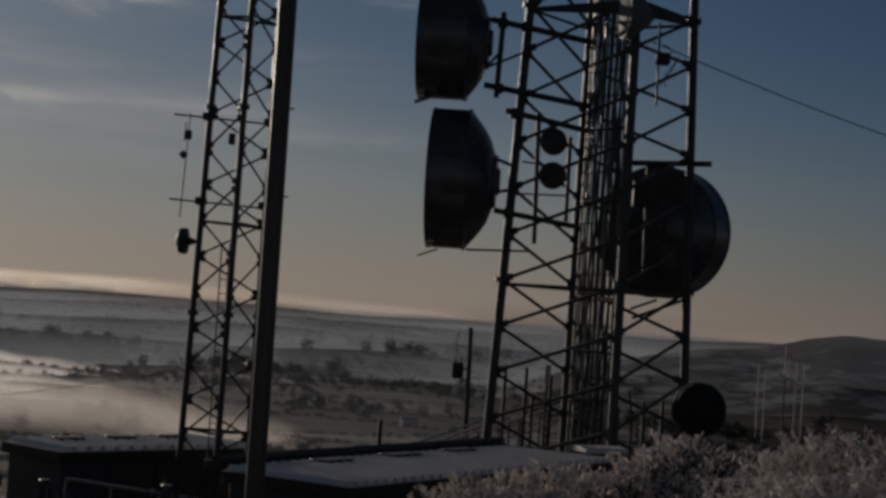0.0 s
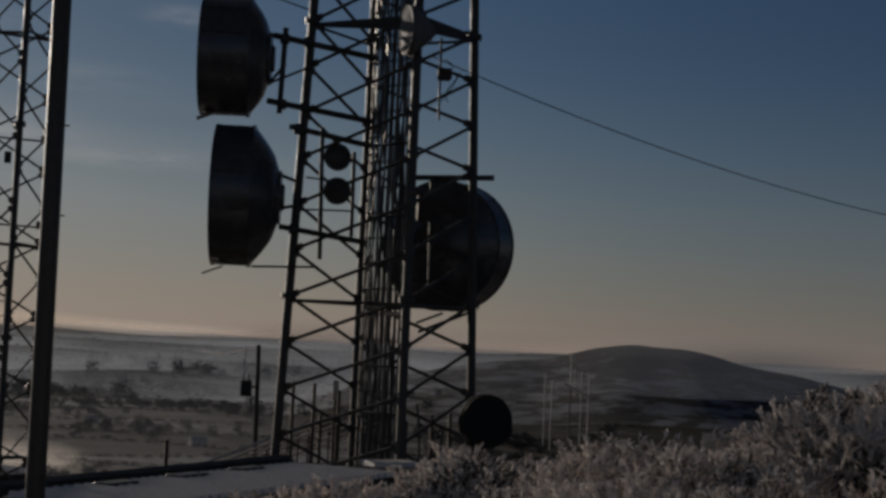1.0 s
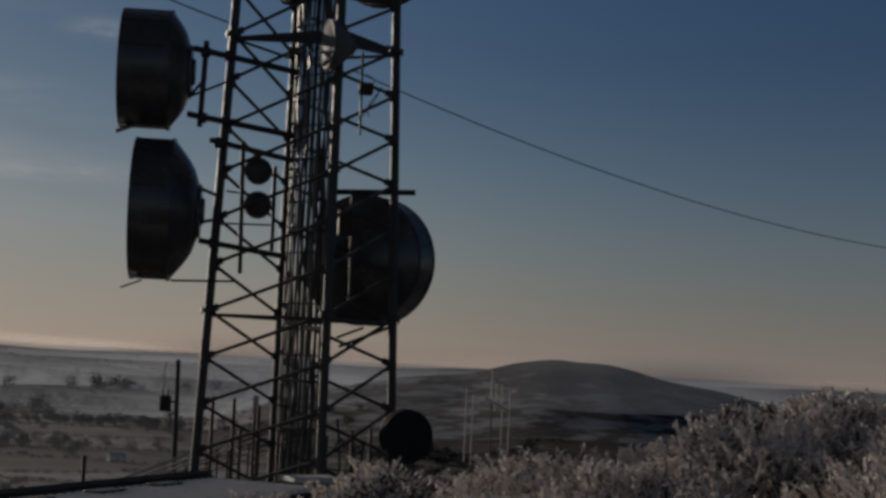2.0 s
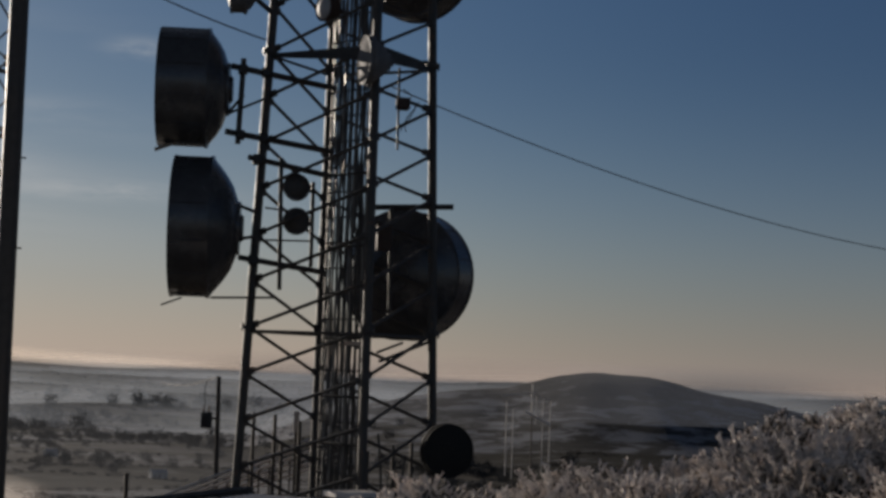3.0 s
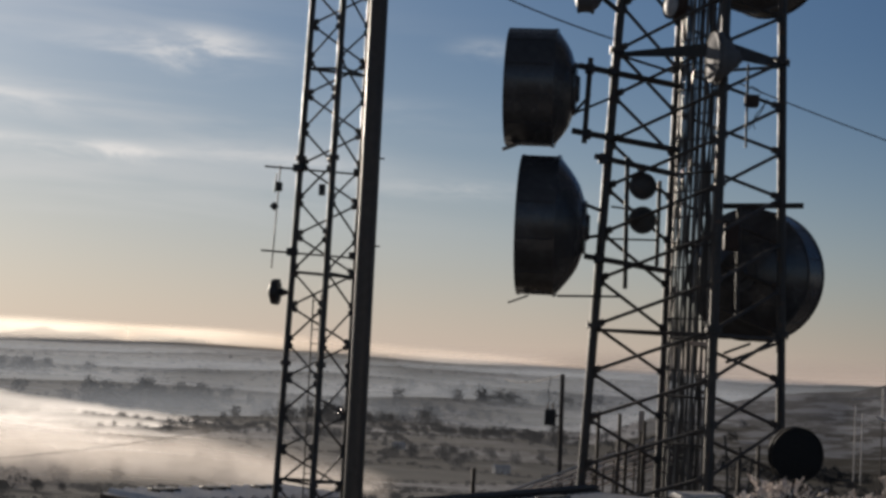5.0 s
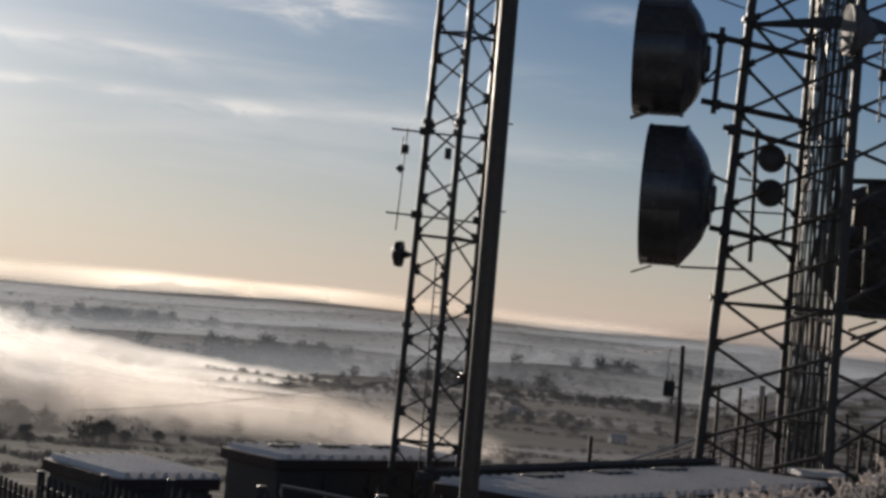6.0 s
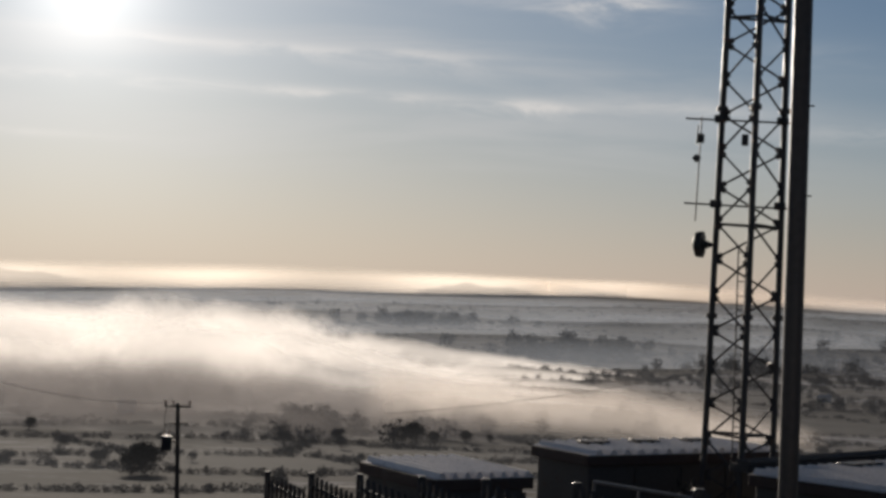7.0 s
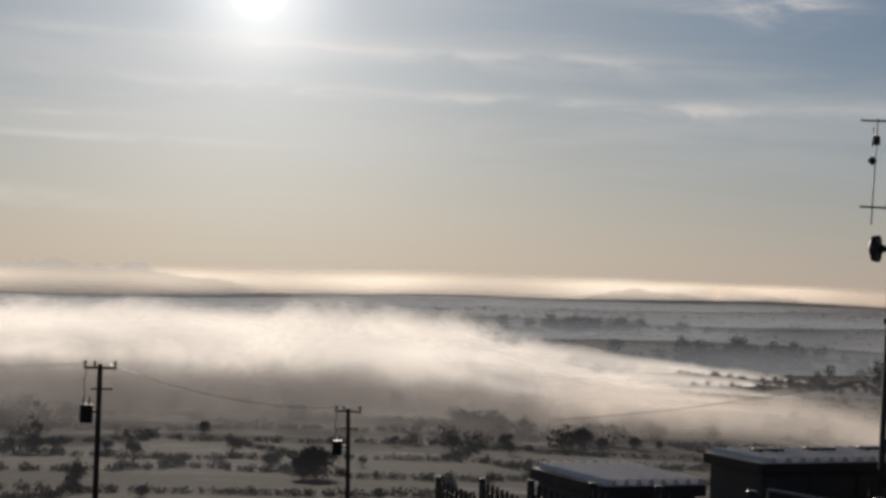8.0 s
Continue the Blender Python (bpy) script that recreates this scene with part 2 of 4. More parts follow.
def moor(name):
    """Heather hill: snow lies in long drifts on the flank, the crown is bare."""
    m, n = material(name)
    at = n.add("ShaderNodeTexCoord").outputs["Object"]
    z = n.add("ShaderNodeSeparateXYZ", {0: at}).outputs["Z"]
    heath = n.mix(n.ramp(n.noise(at, 0.018, 5.0, 0.65), 0.38, 0.62), (0.018, 0.019, 0.021), (0.045, 0.043, 0.043))
    long = n.add("ShaderNodeVectorMath", {0: at, 1: (0.026, 0.022, 0.19)}, operation="MULTIPLY").outputs[0]
    drift = n.noise(long, 1.0, 6.0, 0.62, 0.6)
    fine = n.noise(at, 0.12, 5.0, 0.7)
    lying = n.maths("ADD", n.maths("MULTIPLY", drift, 0.78), n.maths("MULTIPLY", fine, 0.22))
    bare = n.ramp(n.maths("ADD", z, n.maths("MULTIPLY", n.noise(at, 0.01, 4.0, 0.6), 26.0)), -14.0, 8.0, 0.0, 0.12)
    white = n.ramp(n.maths("SUBTRACT", lying, bare), 0.475, 0.56)
    col = n.mix(n.maths("MULTIPLY", white, 0.8), heath, (0.26, 0.27, 0.30))
    sh = n.add("ShaderNodeBsdfPrincipled", {"Base Color": col, "Roughness": 0.95, "Specular IOR Level": 0.1,
                                            "Normal": n.add("ShaderNodeBump", {"Strength": 0.4, "Distance": 2.0, "Height": fine}).outputs[0]})
    n.add("ShaderNodeOutputMaterial", {"Surface": sh.outputs[0]})
    return m


FIELDS = [
    field("rough_ground", (0.06, 0.05, 0.035), (0.10, 0.08, 0.06), (0.38, 0.37, 0.37), 0.48),
    field("snowy_pasture", (0.060, 0.055, 0.052), (0.105, 0.095, 0.088), (0.31, 0.312, 0.33), 0.45),
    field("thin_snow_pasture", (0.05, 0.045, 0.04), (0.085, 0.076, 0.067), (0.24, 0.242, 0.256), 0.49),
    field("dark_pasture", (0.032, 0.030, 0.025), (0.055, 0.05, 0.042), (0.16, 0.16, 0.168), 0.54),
    moor("moorland"),
    field("darkest_pasture", (0.03, 0.03, 0.024), (0.05, 0.046, 0.04), (0.15, 0.155, 0.165), 0.54),
]

# ---- mesh helpers ----


def part(name, bm, mat, parent=None, label="", smooth=True):
    me = bpy.data.meshes.new(name)
    bm.to_mesh(me)
    bm.free()
    me.materials.append(mat)
    if smooth:
        me.shade_smooth()
        me.set_sharp_from_angle(angle=radians(38))
    ob = new(name, me)
    if parent:
        ob.parent = parent
    if label:
        ob["label"] = label
    return ob


def thing(name, label, category, at=(0, 0, 0), turn=0.0, group="", kind=""):
    ob = new(name)
    ob.matrix_basis = pose(*at, 0, 0, turn)
    return tagged(ob, label, category, group, kind)


def tube(bm, a, b, r0, r1=None, n=8):
    a, b = Vector(a), Vector(b)
    r1 = r0 if r1 is None else r1
    axis = (b - a).normalized()
    side = axis.orthogonal().normalized()
    other = axis.cross(side)
    rings = []
    for p, r in ((a, r0), (b, r1)):
        rings.append([bm.verts.new(p + r * (math.cos(2 * math.pi * k / n) * side + math.sin(2 * math.pi * k / n) * other)) for k in range(n)])
    for k in range(n):
        bm.faces.new((rings[0][k], rings[0][(k + 1) % n], rings[1][(k + 1) % n], rings[1][k]))
    bm.faces.new(rings[0][::-1])
    bm.faces.new(rings[1])
    return bm


def path_tube(bm, points, r, n=6):
    """One round tube swept along a chain of points."""
    rings = []
    for i, p in enumerate(points):
        d = (points[min(i + 1, len(points) - 1)] - points[max(i - 1, 0)]).normalized()
        side = d.cross(Vector((0.31, 0.95, 0.05))).normalized()
        other = d.cross(side)
        rings.append([bm.verts.new(p + r * (math.cos(2 * math.pi * k / n) * side + math.sin(2 * math.pi * k / n) * other)) for k in range(n)])
    for a, b in zip(rings, rings[1:]):
        for k in range(n):
            bm.faces.new((a[k], a[(k + 1) % n], b[(k + 1) % n], b[k]))
    bm.faces.new(rings[0][::-1])
    bm.faces.new(rings[-1])
    return bm


def box(bm, centre, size, m=Matrix(), bevel=0.0):
    made = bmesh.ops.create_cube(bm, size=1.0, matrix=Matrix.Translation(centre) @ m @ Matrix.Diagonal((*size, 1)))
    if bevel:
        edges = list({e for v in made["verts"] for e in v.link_edges})
        bmesh.ops.bevel(bm, geom=edges, offset=bevel, segments=1, affect="EDGES")
    return bm


def lathe(bm, profile, m=Matrix(), n=40):
    """Turns a profile of (along x, radius) round the x axis."""
    rings = []
    for x, r in profile:
        if r < 1e-4:
            rings.append([bm.verts.new(m @ Vector((x, 0, 0)))])
        else:
            rings.append([bm.verts.new(m @ Vector((x, r * math.cos(2 * math.pi * k / n), r * math.sin(2 * math.pi * k / n)))) for k in range(n)])
    for a, b in zip(rings, rings[1:]):
        for k in range(n):
            q = [a[k % len(a)], a[(k + 1) % len(a)], b[(k + 1) % len(b)], b[k % len(b)]]
            q = list(dict.fromkeys(q))
            if len(q) > 2:
                bm.faces.new(q)
    bmesh.ops.recalc_face_normals(bm, faces=bm.faces)
    return bm


B = bmesh.new

# ---- the lie of the land ----
EL_R = [46, 60, 80, 120, 200, 300, 500, 800, 1200, 2000, 3000, 4000, 4850]
EL = [-6.95, -9.2, -9.9, -9.1, -7.6, -6.4, -5.1, -4.2, -3.35, -2.3, -1.6, -1.2, -1.0]
CREST_AZ = [-60, -30, -12, -2, 1.5, 7.7, 10.7, 13.3, 18.9, 23.6, 32, 45]
CREST_EL = [-13.0, -13.0, -12.0, -8.8, -7.0, -5.7, -5.1, -4.5, -3.6, -2.6, -1.5, 0.0]


def rolling(x, y, scale, seed):
    return noise.fractal(Vector((x / scale, y / scale, seed)), 1.0, 2.0, 4)


def land(r, az):
    """The height of the ground at a distance and a bearing from where one stands."""
    x, y = r * math.sin(radians(az)), r * math.cos(radians(az))
    if r <= 46:
        crest = EYE + 9.0 * math.tan(radians(np.interp(az, CREST_AZ, CREST_EL)))
        fall = np.interp(az, [-60, -25, -10, 5, 30], [33, 31, 26, 23, 26])
        if r < 9:
            z = 4.0 + (crest - 4.0) * (r / 9.0) ** 1.3
        else:
            u = min(1.0, (r - 9.0) / (fall - 9.0))
            z = crest * (1 - u) ** (1.0 if az < -5 else 1.25)
        return z + 0.10 * rolling(x, y, 2.5, 3.1) * min(1, r / 4)
    el = np.interp(math.log(r), [math.log(v) for v in EL_R], EL)
    el += np.interp(az, [-36, -28, -22, -9, 0, 25], [0.14, 0.32, 0.52, 0.66, 0.5, 0.3]) * min(1, r / 3000)
    z = EYE + r * math.tan(radians(el))
    z += rolling(x, y, 420, 7.7) * min(5, r * 0.005) * min(1, (r - 46) / 300)
    if az > 2:
        bump = math.exp(-((r - 1500) / 420) ** 2)
        top = np.mean([np.interp(az + d, [2, 5, 7.97, 9.23, 10.63, 11.52, 12.41, 13.4, 14.36, 15.47, 16.28, 17.32, 18.41, 19.23, 22, 28], [-2.75, -1.75, -1.25, -1.06, -0.95, -0.69, -0.43, -0.26, -0.31, -0.36, -0.51, -0.82, -1.03, -1.16, -1.7, -2.5]) for d in (-0.3, 0.0, 0.3)]) - 0.08
        ridge = EYE + 1500 * math.tan(radians(top))
        z += bump * rolling(x, y, 160, 4.4) * 5 + bump * max(0.0, ridge - (EYE + 1500 * math.tan(radians(-2.75))) + 0.0)
    return z


def open_slope(r, az):
    """To the one side the hill drops away at once, with no level ground before the fields."""
    u = min(1.0, max(0.0, (-az - 21.4) / 2.4)) * (1 if az > -90 else 0)
    u = u * u * (3 - 2 * u)
    if u == 0 or r < 9 or r > 80:
        return land(r, az)
    return land(r, az) * (1 - u) + u * (EYE + r * math.tan(radians(np.interp(r, [9, 20, 30, 46, 60, 80], [-13.5, -12.5, -11.8, -10.8, -10.3, -9.9]))))


def ground_at(x, y):
    return land(math.hypot(x, y), math.degrees(math.atan2(x, y)))


azimuths = sorted(set([round(-46 + 0.2 * k, 3) for k in range(431)] + [float(a) for a in range(46, 314, 6)]))
radii = [0.4 + 0.4 * k for k in range(114)] + [46.0 * (4850 / 46.0) ** (k / 200) for k in range(1, 201)]
land_z = np.zeros((len(radii), len(azimuths)))
for i, r in enumerate(radii):
    for j, az in enumerate(azimuths):
        land_z[i, j] = open_slope(r, az if az < 180 else az - 360) if az < 60 or az > 300 else land(r, 45 if az < 180 else -60)
rng = np.random.default_rng(5)
# fields: uneven cells that grow with distance
seeds = []
r = 62.0
while r < 4900:
    step = np.interp(r, [60, 300, 1500, 4800], [0.36, 0.20, 0.10, 0.07])
    wide = math.degrees(np.interp(r, [60, 300, 1500, 4800], [45, 60, 110, 230]) / r)
    az = -48 + wide * rng.random()
    while az < 44:
        seeds.append((math.log(r) + step * 0.45 * (rng.random() - 0.5), az + wide * 0.4 * (rng.random() - 0.5), step, wide))
        az += wide * (0.7 + 0.6 * rng.random())
    r *= 1 + step
seeds = np.array(seeds)
tones = rng.choice([1, 1, 2, 2, 3, 3], len(seeds))
faces, mats = [], []
nr, na = len(radii), len(azimuths)
labels = np.full((nr - 1, na), -1)
for i in range(nr - 1):
    rm = math.sqrt(radii[i] * radii[i + 1])
    if rm > 60:
        azs = np.array(azimuths)
        dr = (math.log(rm) - seeds[:, 0])[None, :] / seeds[None, :, 2]
        da = (azs[:, None] - seeds[None, :, 1]) / seeds[None, :, 3]
        labels[i] = np.argmin(np.abs(dr) ** 1.6 + np.abs(da) ** 1.6, axis=1)
for i in range(nr - 1):
    for j in range(na):
        k = (j + 1) % na
        faces.append((i * na + j, i * na + k, (i + 1) * na + k, (i + 1) * na + j))
        lab = labels[i, j]
        tone = 0 if lab < 0 else tones[lab]
        if radii[i] > 1000 and radii[i] < 2100 and 4 < azimuths[j] < 40:
            tone = 4
        # pasture takes darker tones to the right, and near on the left and behind
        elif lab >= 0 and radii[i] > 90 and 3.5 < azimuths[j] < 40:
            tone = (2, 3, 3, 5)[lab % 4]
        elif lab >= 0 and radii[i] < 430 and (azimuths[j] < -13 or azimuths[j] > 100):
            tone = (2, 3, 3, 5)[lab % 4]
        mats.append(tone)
verts = [(r * math.sin(radians(a)), r * math.cos(radians(a)), land_z[i, j]) for i, r in enumerate(radii) for j, a in enumerate(azimuths)]
faces += [(len(verts), (j + 1) % na, j) for j in range(na)]
mats += [0] * na
verts.append((0.0, 0.0, 4.0))
me = bpy.data.meshes.new("ground")
me.from_pydata(verts, [], [f[::-1] for f in faces])
for m in FIELDS:
    me.materials.append(m)
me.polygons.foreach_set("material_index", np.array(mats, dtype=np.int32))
me.shade_smooth()
ground = tagged(new("ground", me), "snow-dusted hillside falling to a valley of hedged fields", "ground", kind="structure")


def scatter_mesh(name, templates, places, mat):
    """Joins turned and scaled copies of small templates (verts, faces) into one mesh."""
    vs, fs, base = [], [], 0
    for (k, x, y, z, s, sz, turn, *lean) in places:
        tv, tf = templates[k]
        c, sn = math.cos(turn), math.sin(turn)
        v = np.empty_like(tv)
        v[:, 0] = x + s * (c * tv[:, 0] - sn * tv[:, 1])
        v[:, 1] = y + s * (sn * tv[:, 0] + c * tv[:, 1])
        v[:, 2] = z + sz * tv[:, 2]
        if lean:
            v[:, 0] += lean[0] * sz * tv[:, 2]
            v[:, 1] += lean[1] * sz * tv[:, 2]
        vs.append(v)
        fs.append(tf + base)
        base += len(tv)
    v, f = np.concatenate(vs), np.concatenate(fs)
    me = bpy.data.meshes.new(name)
    me.vertices.add(len(v))
    me.vertices.foreach_set("co", v.ravel())
    me.loops.add(len(f) * 3)
    me.loops.foreach_set("vertex_index", f.ravel().astype(np.int32))
    me.polygons.add(len(f))
    me.polygons.foreach_set("loop_start", np.arange(0, len(f) * 3, 3, dtype=np.int32))
    me.update(calc_edges=True)
    me.validate()
    me.materials.append(mat)
    return new(name, me)


def clump(count, size, seed, spread=(1, 1, 1), shell=0.4):
    """A loose crown of small tilted leaf-like flakes inside an uneven ball of radius 1."""
    g = np.random.default_rng(seed)
    lobes = g.normal(size=(7, 3))
    lobes /= np.linalg.norm(lobes, axis=1)[:, None]
    v, f = [], []
    for i in range(count):
        d = g.normal(size=3)
        d /= np.linalg.norm(d)
        bulge = 0.62 + 0.42 * max(0.0, float(np.max(lobes @ d)) - 0.35)
        p = d * (shell + (1 - shell) * g.random() ** 0.5) * bulge * np.array(spread)
        q = g.normal(size=(3, 3)) * size
        v += [p + q[0], p + q[1], p + q[2]]
        f.append((3 * i, 3 * i + 1, 3 * i + 2))
    return np.array(v), np.array(f)


# ---- hedges and woods of the valley ----
bush_kinds = [clump(44, 0.17, s, (1, 1, 0.8), 0.1) for s in range(4)] + [clump(80, 0.13, 9 + s, (1, 1, 0.9), 0.1) for s in range(4)] + [clump(14, 0.30, 40 + s, (1, 1, 0.8), 0.1) for s in range(4)]
places = []
for i in range(1, nr - 2):
    if radii[i] < 75 or radii[i] > 3800:
        continue
    for j in range(na - 60):
        a, b, c = labels[i, j], labels[i, j + 1], labels[i + 1, j]
        if a < 0 or (a == b and a == c) or (azimuths[j] > 5 and 1000 < radii[i] < 2100) or rng.random() < np.interp(radii[i], [80, 300, 900], [0.25, 0.15, 0.1]):
            continue
        along = 3 if a != b and radii[i] < 1500 else 1
        for q in range(along):
            rr = radii[i] * (1 + 0.023 * (q + 0.4 * rng.random()) / along)
            az = azimuths[j] + 0.05 * rng.normal()
            size = (0.8 + 0.6 * rng.random()) * np.interp(rr, [80, 400, 1000, 3000], [0.65, 1.05, 1.3, 2.4])
            if rng.random() < 0.02:
                size *= 1.9
            x, y = rr * math.sin(radians(az)), rr * math.cos(radians(az))
            kind = 4 + int(rng.integers(4)) if rr < 420 else int(rng.integers(4)) if rr < 1300 else 8 + int(rng.integers(4))
            places.append((kind, x, y, land(rr, az) + size * 0.35, size * np.interp(rr, [80, 3000], [1.2, 2.0]), size, rng.random() * 6.3))
hedges = tagged(scatter_mesh("hedgerows", bush_kinds, places, HEDGE), "dark bare winter hedgerows between snowy fields", "hedge", kind="stuff")
wood_kinds = [clump(240, 0.085, 20 + s, (1, 1, 1), 0.05) for s in range(4)]
places = []
for az0, r0, da, dr, count, size in [(-21.5, 470, 1.8, 50, 40, 5), (-18.5, 500, 2.6, 60, 46, 4.6), (-14.5, 600, 2.5, 60, 16, 4), (-26, 640, 2.0, 50, 26, 5), (-31, 620, 2.5, 60, 30, 5),
                                     (-36.5, 470, 1.2, 50, 30, 5), (-10, 620, 2.0, 60, 40, 6), (-3, 900, 2.5, 80, 30, 5), (1.0, 1150, 6.0, 140, 50, 5), (-6, 1500, 3, 120, 70, 11), (-13, 1700, 4, 150, 90, 12),
                                     (-1, 2100, 3, 150, 70, 13), (4, 1000, 1.5, 60, 30, 7), (9, 900, 2, 60, 40, 6), (14, 800, 3, 60, 50, 5), (-17, 2400, 3, 150, 70, 13), (-6, 300, 1.2, 20, 12, 4), (-9, 1150, 5, 60, 240, 3.6), (-14, 1250, 4, 60, 200, 3.8), (-2, 1250, 4, 60, 200, 3.8), (-8, 1700, 6, 150, 110, 9),
                                     (12, 640, 4, 30, 60, 3.5), (8, 760, 3, 40, 50, 4)]:
    for _ in range(count // 2 + 4):
        az, rr = az0 + da * rng.normal() * 0.6, r0 + dr * rng.normal() * 0.6
        s = size * (0.5 + 0.6 * rng.random())
        places.append((int(rng.integers(4)), rr * math.sin(radians(az)), rr * math.cos(radians(az)), land(rr, az) + s * 0.55, s, s * (0.8 + 0.4 * rng.random()), rng.random() * 6.3))
tagged(scatter_mesh("far_woods", wood_kinds, places, TWIGS), "dim leafless woods standing in the misty valley", "woods", kind="stuff")

# ---- mist ----


def curtain(name, r, az0, az1, top, label, mat, bottom_drop=6.0):
    """An upright sheet of mist, haze or hazed hill at one distance; top gives its upper edge, in degrees, by bearing.
    """
    n = 90
    bm = B()
    uv = bm.loops.layers.uv.new("UVMap")
    cols = []
    for k in range(n + 1):
        az = az0 + (az1 - az0) * k / n
        rr = r * (1 + 0.03 * math.sin(az * 0.45 + r))
        x, y = rr * math.sin(radians(az)), rr * math.cos(radians(az))
        z0, z1 = land(rr, az) - bottom_drop, EYE + rr * math.tan(radians(top(az)))
        z1 = max(z1, z0 + 1)
        cols.append([bm.verts.new((x, y, z0 + (z1 - z0) * v / 6)) for v in range(7)])
    for k in range(n):
        for v in range(6):
            f = bm.faces.new((cols[k][v], cols[k + 1][v], cols[k + 1][v + 1], cols[k][v + 1]))
            for lp, (a, b) in zip(f.loops, ((k, v), (k + 1, v), (k + 1, v + 1), (k, v + 1))):
                lp[uv].uv = (a / n, b / 6)
    return tagged(part(name, bm, mat), label, "mist", kind="stuff")


FOG_AZ = [-50, -37, -32, -26.4, -23.3, -21.6, -19.5, -16.8, -13, -10.3, -6]
FOG_TOP = [-0.65, -0.65, -0.6, -0.55, -0.75, -1.15, -1.8, -2.3, -2.6, -2.9, -4.2]
FOG = mist("valley_fog", (0.95, 0.925, 0.905), 1.0, (0.010, 0.010, 0.016), 1.0, 0.30, 0.54, 0.55, 1.0, 0.55, (0.05, 0.6))
# nearest two sheets tinted grey-brown: shade under the bank put into the colour
FOG_SHADE_TINT = mist("shade_tinted_low_fog", (0.46, 0.435, 0.425), 0.62, (0.012, 0.012, 0.016), 1.0, 0.36, 0.62, 0.45, 1.0, 0.3, (0.0, 0.3))
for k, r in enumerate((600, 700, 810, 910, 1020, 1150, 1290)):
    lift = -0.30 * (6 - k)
    curtain("fog_bank", r, -52, -5, lambda az, lift=lift: float(np.interp(az, FOG_AZ, FOG_TOP)) + lift, "low fog lying along the valley side, near sheets tinted for shade", FOG if k > 1 else FOG_SHADE_TINT)
LOW_TOP = [-2.5, -2.6, -2.8, -3.1, -3.4, -3.5, -3.6]
# dark grey sheets: the bank's shaded underside is put into their colour
FOG_UNDER_SHADE = mist("shade_tinted_fog", (0.20, 0.19, 0.19), 0.66, (0.014, 0.014, 0.03), 1.0, 0.32, 0.62, 0.45, 0.9, 0.35, (0.0, 0.45))
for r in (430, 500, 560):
    curtain("fog_bank", r, -56, -14, lambda az, r=r: float(np.interp(az, [-50, -36, -28, -23, -19, -16, -12], LOW_TOP)) + 0.30 * math.sin(az * 1.7 + r) + 0.18 * math.sin(az * 3.9 + 0.02 * r) + (r - 560) * 0.003, "underside of the fog over the fields, shade tinted into its colour", FOG_UNDER_SHADE, 3.0)
SKIRT = mist("drifting_fog", (0.72, 0.665, 0.62), 0.60, (0.012, 0.012, 0.022), 1.0, 0.34, 0.62, 0.5, 0.9, 0.3, (0.0, 0.5))
for r in (480, 540, 610):
    curtain("fog_bank", r, -20, -4, lambda az, r=r: float(np.interp(az, [-20, -14.7, -11, -8.6, -6, -4], [-2.7, -2.75, -2.95, -3.3, -4.0, -4.6])) + (r - 610) * 0.003, "thin fog drifting out over the fields", SKIRT, 3.0)
# haze of distance, put into the blue-grey colour of see-through sheets
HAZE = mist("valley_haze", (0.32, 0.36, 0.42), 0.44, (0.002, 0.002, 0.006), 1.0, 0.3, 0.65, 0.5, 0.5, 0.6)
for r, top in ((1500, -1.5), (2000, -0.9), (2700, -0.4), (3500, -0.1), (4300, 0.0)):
    curtain("haze_layer", r, -56, 46, lambda az, top=top: min(top + float(np.interp(az, [-36, -10, 25], [0.25, 0.2, 0.1])), float(np.interp(az, [-37, -26, -15, -4, 3, 12], [-0.85, -0.5, -0.35, -0.5, -0.45, -0.5]))), "thin sheet tinted blue-grey for haze over the far valley", HAZE, 20.0)
# ground mist lies in shade; that shade is put into its dark colour
NEAR = mist("shade_tinted_near_haze", (0.17, 0.18, 0.20), 0.13, (0.006, 0.006, 0.02), 1.0, 0.3, 0.65, 0.5, 0.6, 0.6)
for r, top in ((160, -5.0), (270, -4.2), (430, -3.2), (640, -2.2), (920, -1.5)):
    curtain("haze_layer", r, -56, 5, lambda az, top=top: top, "thin ground mist over the fields, tinted dark for shade", NEAR, 3.0)
# the hill's distance haze is one thin sheet with the blue in its colour
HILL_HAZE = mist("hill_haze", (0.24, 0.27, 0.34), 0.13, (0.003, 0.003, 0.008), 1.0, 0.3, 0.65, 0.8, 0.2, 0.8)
curtain("haze_layer", 1180, 1, 44, lambda az: 0.3, "thin sheet tinted as haze before the bare hill", HILL_HAZE, 8.0)
# far fog and haze band: the low sun's warmth is put into their colours
FAR = mist("far_fog", (1.0, 0.92, 0.82), 0.95, (0.0006, 0.0006, 0.012), 1.0, 0.2, 0.6, 0.6, 0.4, 0.8, (0.0, 0.1))
FAR_AZ, FAR_TOP = [-50, -37, -30, -23, -17, -10, -4, 0, 4, 9], [0.05, 0.05, 0.2, 0.36, 0.38, 0.24, -0.12, -0.3, -0.45, -0.6]
curtain("far_fog_sheet", 4700, -64, -6, lambda az: float(np.interp(az, FAR_AZ, FAR_TOP)), "bright sheet of fog along the horizon", FAR, 20.0)
FAR_DIM = mist("far_haze_band", (0.95, 0.80, 0.66), 0.42, (0.0006, 0.0006, 0.012), 1.0, 0.2, 0.6, 0.5, 0.4, 0.8, (0.0, 0.1))
curtain("far_fog_sheet", 4620, -16, 9, lambda az: float(np.interp(az, FAR_AZ, FAR_TOP)) + 0.08, "thin band tinted warm for far haze", FAR_DIM, 20.0)
